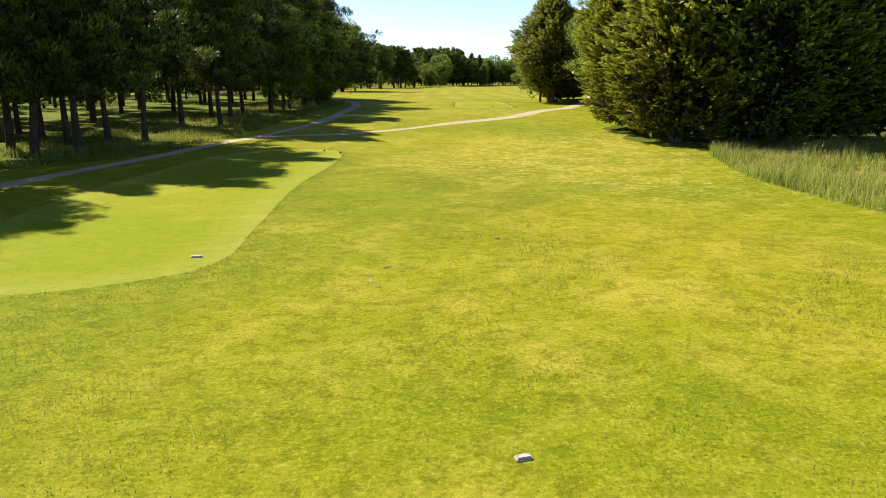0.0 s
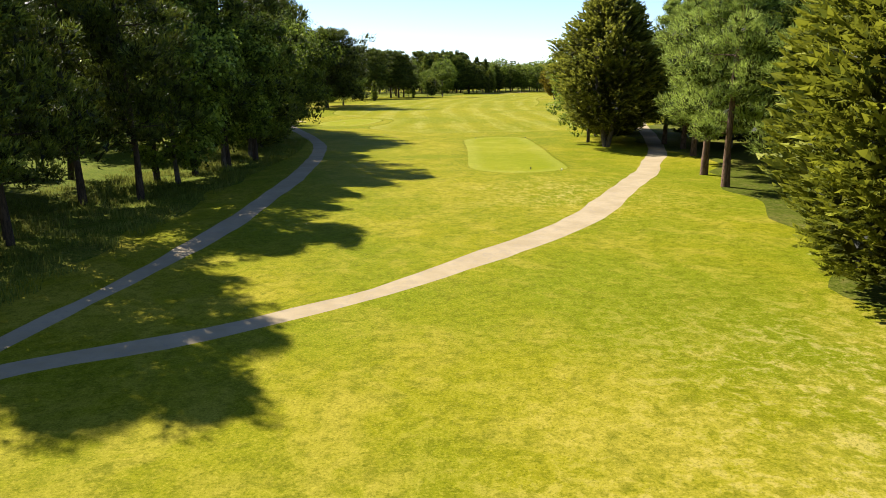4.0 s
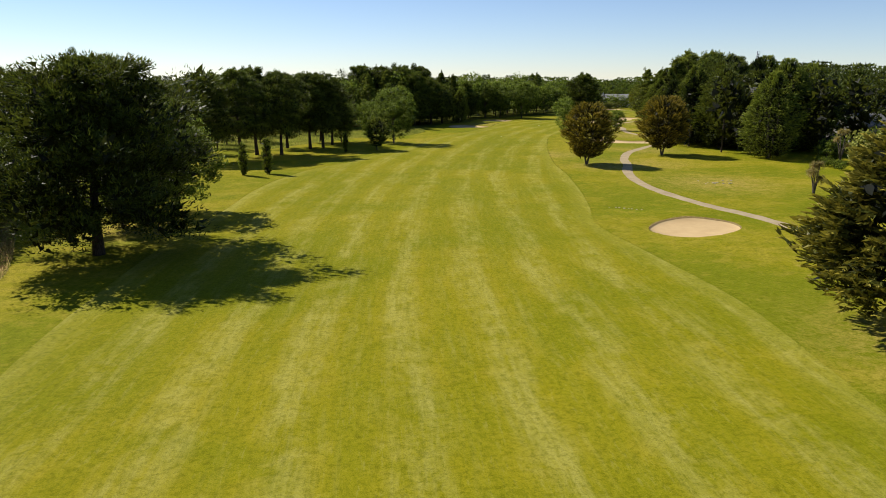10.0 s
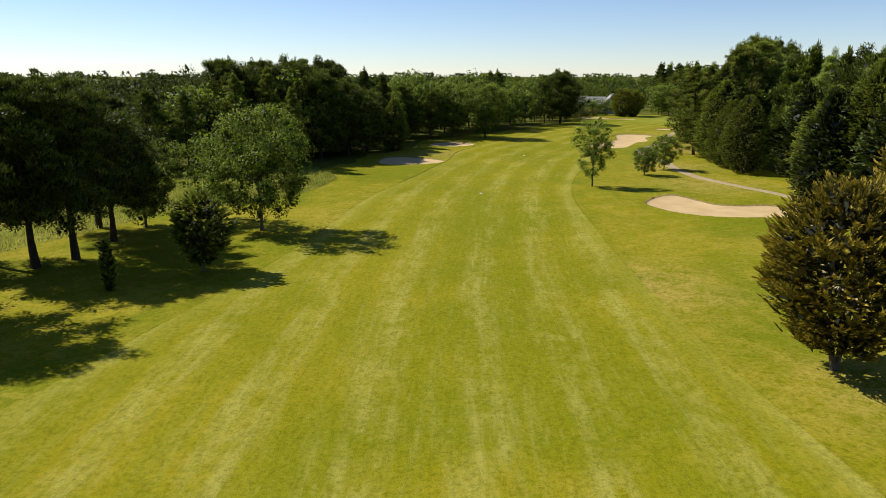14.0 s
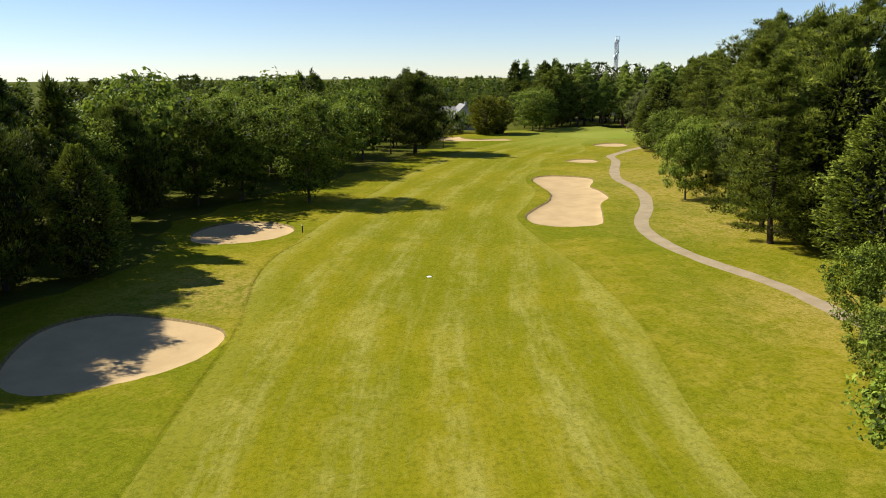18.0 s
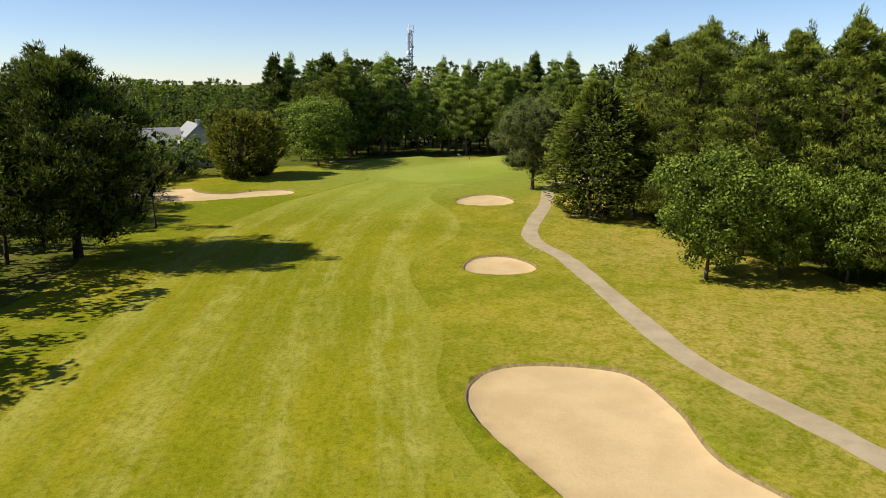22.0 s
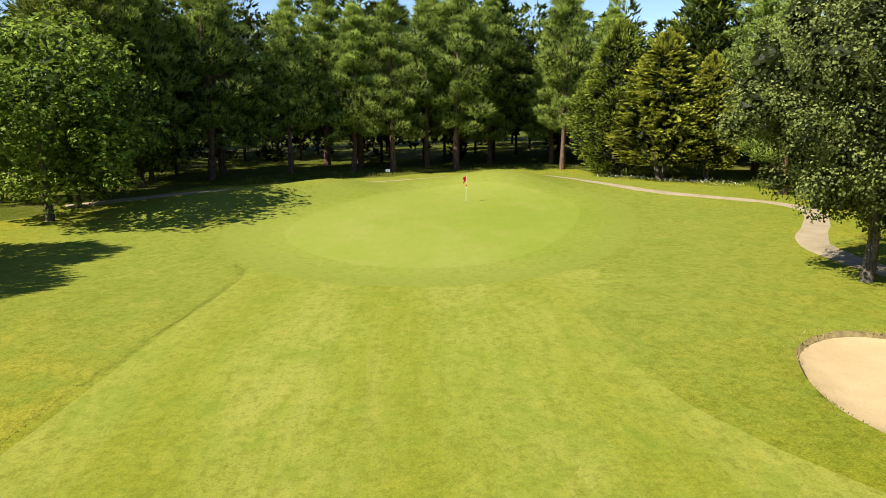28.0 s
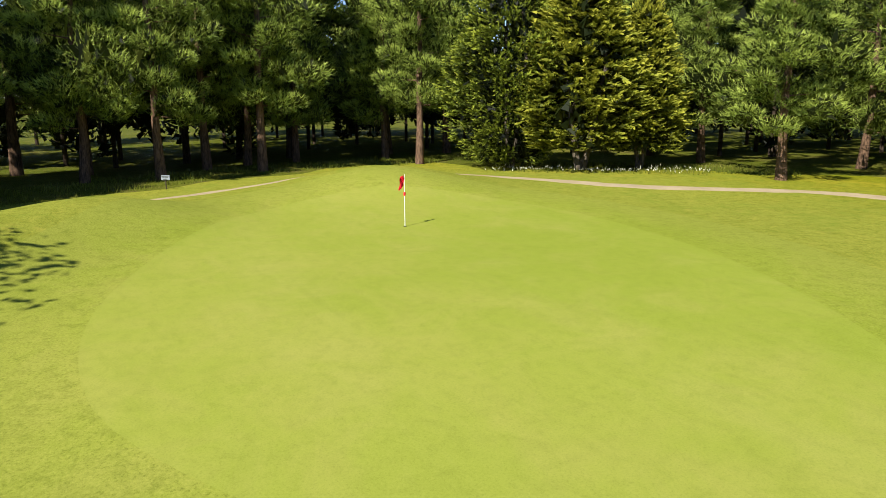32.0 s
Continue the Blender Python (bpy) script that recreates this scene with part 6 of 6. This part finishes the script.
for x, y, m in [(3.9, 63.6, M_DARK), (9.7, 63.2, M_DARK), (6.6, 32.9, M_DARK), (8.8, 32.2, M_WHITE), (-6.6, -12.4, M_DARK), (-5.5, -13.5, M_DARK), (-17.2, 102.2, M_DARK), (-11.8, 101.8, M_DARK)]:
    mk = thing("tee_marker", x, y, "small white tee marker ball on the turf" if m is M_WHITE else "small dark tee marker on the turf", "tee marker", "tee markers")
    ball = bmesh.new()
    bmesh.ops.create_uvsphere(ball, u_segments=12, v_segments=8, radius=0.065, matrix=Matrix.Translation((0, 0, 0.11)) @ Matrix.Diagonal((1, 1, 0.8, 1)))
    part("head", ball, m, mk)
    part("spike", rod_bm((0, 0, -0.08), (0, 0, 0.09), 0.012, 0.02, 8), M_STEEL, mk)


# loose stones on the path's edge and divots
def stone(x, y, s, rng, label, group):
    bm = bmesh.new()
    bmesh.ops.create_icosphere(bm, subdivisions=2, radius=s)
    for v in bm.verts:
        v.co *= rng.uniform(0.82, 1.15)
        v.co.z *= 0.55
    me = bpy.data.meshes.new("stone")
    bm.to_mesh(me)
    bm.free()
    me.materials.append(M_STONE)
    ob = new("stone", me)
    tagged(ob, label, "stone", group)
    ob.matrix_basis = Matrix.Translation((x, y, ground_z(x, y) + s * 0.2)) @ Matrix.Rotation(rng.uniform(0, 6), 4, 'Z')


st = random.Random(5)
for i in range(13):
    u = i / 12
    stone(119.0 + (113.6 - 119.0) * u + st.uniform(-0.2, 0.2) + 0.15, 397.6 + (392.6 - 397.6) * u + st.uniform(-0.25, 0.25) + 0.35, st.uniform(0.04, 0.08), st, "small pale stone beside the path", "stones beside the path")
for i in range(9):
    stone(st.uniform(124.0, 127.2) - 0.8, st.uniform(403.6, 406.0) + 0.9, st.uniform(0.05, 0.11), st, "small pale stone beside the path", "stones beside the path")
for i in range(14):
    stone(st.uniform(50, 58), st.uniform(198.5, 202.5), st.uniform(0.10, 0.22), st, "half-buried pale stone in the dry grass", "stones in the dry grass")


def scrape(x, y, length, width, turn, rng, label, mat, group):
    """A shallow bare mark in the turf with a ragged rim."""
    n = 14
    bm = bmesh.new()
    top_ = bm.verts.new((0, 0, 0.006))
    rims = []
    for reach, z in ((0.72, 0.010), (1.0, -0.02)):
        rims.append([bm.verts.new((math.cos(k * 2 * math.pi / n) * length * 0.5 * reach * rng.uniform(0.75, 1.2), math.sin(k * 2 * math.pi / n) * width * 0.5 * reach * rng.uniform(0.7, 1.3), z + rng.uniform(-0.003, 0.003))) for k in range(n)])
    for k in range(n):
        bm.faces.new((top_, rims[0][k], rims[0][(k + 1) % n]))
        bm.faces.new((rims[0][k], rims[1][k], rims[1][(k + 1) % n], rims[0][(k + 1) % n]))
    me = bpy.data.meshes.new("divot")
    bm.to_mesh(me)
    bm.free()
    me.materials.append(mat)
    ob = tagged(new("divot", me), label, "divot", group)
    ob.matrix_basis = Matrix.Translation((x, y, ground_z(x, y) + 0.008)) @ Matrix.Rotation(turn, 4, 'Z')


for x, y, l, w, a in [(-1.30, -39.5, 0.34, 0.07, 1.5), (-1.22, -39.95, 0.40, 0.08, 1.8), (-1.05, -40.35, 0.28, 0.07, 2.2), (-0.95, -38.8, 0.26, 0.06, 0.7), (-0.62, -39.2, 0.24, 0.07, 0.4), (1.8, -35.9, 0.22, 0.12, 0.2)]:
    scrape(x, y, l, w, a, st, "dark crack of bare soil in the mown grass", M_SOIL, "cracks in the turf")
for k in range(16):
    scrape(-17.6 + 6.4 * st.random(), 92.5 + 9.5 * st.random(), st.uniform(0.16, 0.30), st.uniform(0.09, 0.16), st.uniform(0, 3), st, "pale sandy divot in the tee's turf", M_SAND, "divots on the tee")
for k in range(8):
    stone(28.9 + 3.4 * k / 7 + st.uniform(-0.25, 0.25), 178.6 - 2.0 * k / 7 + st.uniform(-0.2, 0.2), st.uniform(0.09, 0.17), st, "half-buried pale stone in the rough", "stones in the rough")


# the mast beyond the wood
mast = thing("telecom_mast", 223.3, 523.7, "grey lattice telecom mast with white antenna panels", "mast", turn=0.4)
HW = 0.55
for sx, sy in ((-1, -1), (1, -1), (1, 1), (-1, 1)):
    part("leg", rod_bm((sx * HW * 1.5, sy * HW * 1.5, -0.3), (sx * HW * 0.8, sy * HW * 0.8, 31.0), 0.13, 0.10, 6), M_STEEL, mast)
for k in range(24):
    z0, z1 = 1.0 + k * 1.25, 2.25 + k * 1.25
    a0, a1 = HW * (1.5 - 0.7 * z0 / 31), HW * (1.5 - 0.7 * z1 / 31)
    bm = bmesh.new()
    for q in range(4):
        c, s = (1, 1, -1, -1)[q], (1, -1, -1, 1)[q]
        c2, s2 = (1, -1, -1, 1)[q], (-1, -1, 1, 1)[q]
        for pa, pb in (((c * a0, s * a0, z0), (c2 * a1, s2 * a1, z1)), ((c * a1, s * a1, z1), (c2 * a1, s2 * a1, z1))):
            tmp = rod_bm(pa, pb, 0.06, None, 5)
            me = bpy.data.meshes.new("tmp")
            tmp.to_mesh(me)
            tmp.free()
            bm.from_mesh(me)
            bpy.data.meshes.remove(me)
    part("brace", bm, M_STEEL, mast)
for k in range(6):
    a = k * math.pi / 3
    zc = 31.3 if k % 2 else 28.6
    part("antenna_panel", box_bm(0.16, 0.34, 2.3, (0, 0, 0), 0.03), M_PANEL, mast).matrix_basis = Matrix.Translation((math.cos(a) * 1.0, math.sin(a) * 1.0, zc)) @ Matrix.Rotation(a, 4, 'Z')
for z in (27.6, 29.6, 30.6, 32.2):
    part("crossarm", rod_bm((-1.05, 0, z), (1.05, 0, z), 0.04, None, 6), M_STEEL, mast)
    part("crossarm", rod_bm((0, -1.05, z), (0, 1.05, z), 0.04, None, 6), M_STEEL, mast)
for a, z, r in ((2.6, 24.6, 0.55), (4.1, 25.4, 0.45), (0.6, 24.2, 0.45), (5.2, 26.2, 0.4)):
    d = Vector((math.cos(a), math.sin(a), 0))
    part("dish", rod_bm(d * 0.75 + Vector((0, 0, z)), d * 1.05 + Vector((0, 0, z)), r, r * 0.9, 16), M_PANEL, mast, "white drum dish")
part("platform", box_bm(2.0, 2.0, 0.10, (0, 0, 23.4), 0.02), M_STEEL, mast)


# houses behind the trees
def gable_block(name, parent, x0, x1, y0, y1, eave, ridge, along_x=True, over=0.3):
    """Walls with gables and a roof of two thick slopes."""
    bm = bmesh.new()
    c = (y0 + y1) / 2 if along_x else (x0 + x1) / 2
    prof = [(y0 if along_x else x0, -0.3), (y1 if along_x else x1, -0.3), (y1 if along_x else x1, eave), (c, ridge), (y0 if along_x else x0, eave)]
    ends = []
    for e in ((x0, x1) if along_x else (y0, y1)):
        ends.append([bm.verts.new((e, p, z) if along_x else (p, e, z)) for p, z in prof])
    bm.faces.new(ends[0])
    bm.faces.new(ends[1][::-1])
    for i in range(5):
        bm.faces.new((ends[0][i], ends[1][i], ends[1][(i + 1) % 5], ends[0][(i + 1) % 5]))
    bmesh.ops.recalc_face_normals(bm, faces=bm.faces[:])
    wall = part("wall", bm, M_WALL, parent, "white rendered wall")
    half = (y1 - y0) / 2 if along_x else (x1 - x0) / 2
    rise = ridge - eave
    for sgn in (-1, 1):
        bm = bmesh.new()
        lo = c + sgn * (half + over)
        zlo = eave - rise * over / half + 0.03
        a0, a1 = ((x0 - over, x1 + over) if along_x else (y0 - over, y1 + over))
        q = [(a0, lo, zlo), (a1, lo, zlo), (a1, c, ridge + 0.03), (a0, c, ridge + 0.03)]
        vs = [bm.verts.new((p[0], p[1], p[2] + dz) if along_x else (p[1], p[0], p[2] + dz)) for dz in (0, 0.16) for p in q]
        for f in ((0, 1, 2, 3), (4, 5, 6, 7), (0, 1, 5, 4), (1, 2, 6, 5), (2, 3, 7, 6), (3, 0, 4, 7)):
            bm.faces.new([vs[i] for i in f])
        bmesh.ops.recalc_face_normals(bm, faces=bm.faces[:])
        part("roof_slope", bm, M_SLATE, parent, "pale grey slate roof")
    return wall


house = thing("house", 130.0, 501.0, "white house with a pale slate roof behind shrubs", "house", turn=radians(-18), z=-0.2)
wall = gable_block("wing", house, -9.0, 6.0, -4.2, 4.2, 4.4, 7.3)
gable_block("wing", house, 5.2, 12.2, -6.5, 5.0, 4.9, 8.2, False)
for x, y, z in [(8.7, -6.3, 8.9), (-8.4, 0, 7.9)]:
    part("chimney", box_bm(0.7, 0.6, 1.6, (x, y + 0.4, z - 0.5), 0.03), M_WALL, house, "white chimney")
for x in (-6.5, -3.2, 0.4, 3.2):
    w = part("window", box_bm(1.1, 0.10, 1.3, (x, -4.24, 2.2), 0.01), M_PLANE, house)
    part("sill", box_bm(1.3, 0.22, 0.08, (x, -4.30, 1.5), 0.01), M_WHITE, w)
w = part("window", box_bm(1.2, 0.10, 1.3, (8.7, -6.54, 2.4), 0.01), M_PLANE, house)
part("sill", box_bm(1.4, 0.22, 0.08, (8.7, -6.60, 1.7), 0.01), M_WHITE, w)
villa = thing("house", 122.0, 268.0, "grey-roofed house glimpsed between garden trees", "house", turn=radians(20))
gable_block("wing", villa, -7, 7, -4.5, 4.5, 4.6, 7.6)
w = part("window", box_bm(1.1, 0.10, 1.3, (-3.0, -4.54, 2.4), 0.01), M_PLANE, villa)
part("sill", box_bm(1.3, 0.22, 0.08, (-3.0, -4.60, 1.7), 0.01), M_WHITE, w)


# the garden's edge by the dark cypress
def cordyline(x, y, h, heads, seed, label):
    rng = np.random.RandomState(seed)
    ob = thing("cordyline", x, y, label, "cordyline", "palm-like plants")
    tubes, V, F, T, n = [], [], [], [], 0
    for k in range(heads):
        az = k * 2.4 + 0.5
        top_ = np.array([math.cos(az) * 0.13 * h, math.sin(az) * 0.13 * h, h * (0.80 - 0.16 * (k % 3))])
        mid = np.array([top_[0] * 0.5, top_[1] * 0.5, h * 0.40])
        tubes.append(tube([(0, 0, -0.2), (top_[0] * 0.2, top_[1] * 0.2, h * 0.22), mid, top_], [0.14, 0.12, 0.10, 0.09], 7))
        m = 120
        d = unit(rng.normal(size=(m, 3)) + np.array([0, 0, 0.25]))
        dead = d[:, 2] < -0.25
        for step in range(3):
            bend = np.array([0, 0, -0.35]) * step
            p0 = top_ + d * 0.30 * step * 0.9 + bend * 0.12 * step
            v, f = blades_at(p0, unit(d + bend), 0.55 * (1.1 - 0.12 * step), 0.09 - 0.02 * step, rng)
            V.append(v)
            F.append(f + n)
            n += len(v)
            T.append(np.repeat(np.where(dead, 0.9, rng.uniform(0.2, 0.6, m)), 3))
    tv, tf = joined(tubes)
    for nm, me in (("stem", mesh_from("stem", tv, tf, M_BARK2, smooth=True)), ("leaves", mesh_from("leaves", np.concatenate(V), np.concatenate(F), M_STRAW, {"tone": np.concatenate(T)}))):
        o = new(nm, me)
        o.parent = ob


cordyline(61.0, 185.7, 5.6, 5, 1, "forked cordyline with spiky leaf heads on the grass")
cordyline(88.0, 222.0, 8.0, 4, 2, "tall cordyline with pale spiky heads in the garden")
for x, y, h in [(83.5, 219.2, 1.9), (83.6, 216.6, 1.7), (83.2, 213.9, 1.9)]:
    tree(("darkshrub", 0), x, y, h, 0.95, group="clipped shrubs at the garden's edge", label="small clipped round green shrub")
for x, y, h, k in [(89.0, 215.0, 7.0, "shrub"), (92.0, 209.0, 8.0, "shrub"), (87.0, 225.0, 4.5, "darkshrub"), (94.0, 219.0, 7.0, "darkshrub"), (91.0, 229.0, 5.0, "darkshrub"), (97.0, 203.0, 8.5, "shrub")]:
    tree((k, int(h * 2) % 2), x, y, h, 0.85, group="garden shrubs")

# trees that screen the house from the fairway
for x, y, h in [(103.5, 460.5, 10.5), (106.5, 468.5, 9.5), (99.0, 452.0, 9.5), (109.5, 476.5, 9.0), (112.0, 483.0, 8.5), (107.0, 481.0, 9.5)]:
    tree(pick(OAKS), x, y, h, 0.85, group="trees before the house")
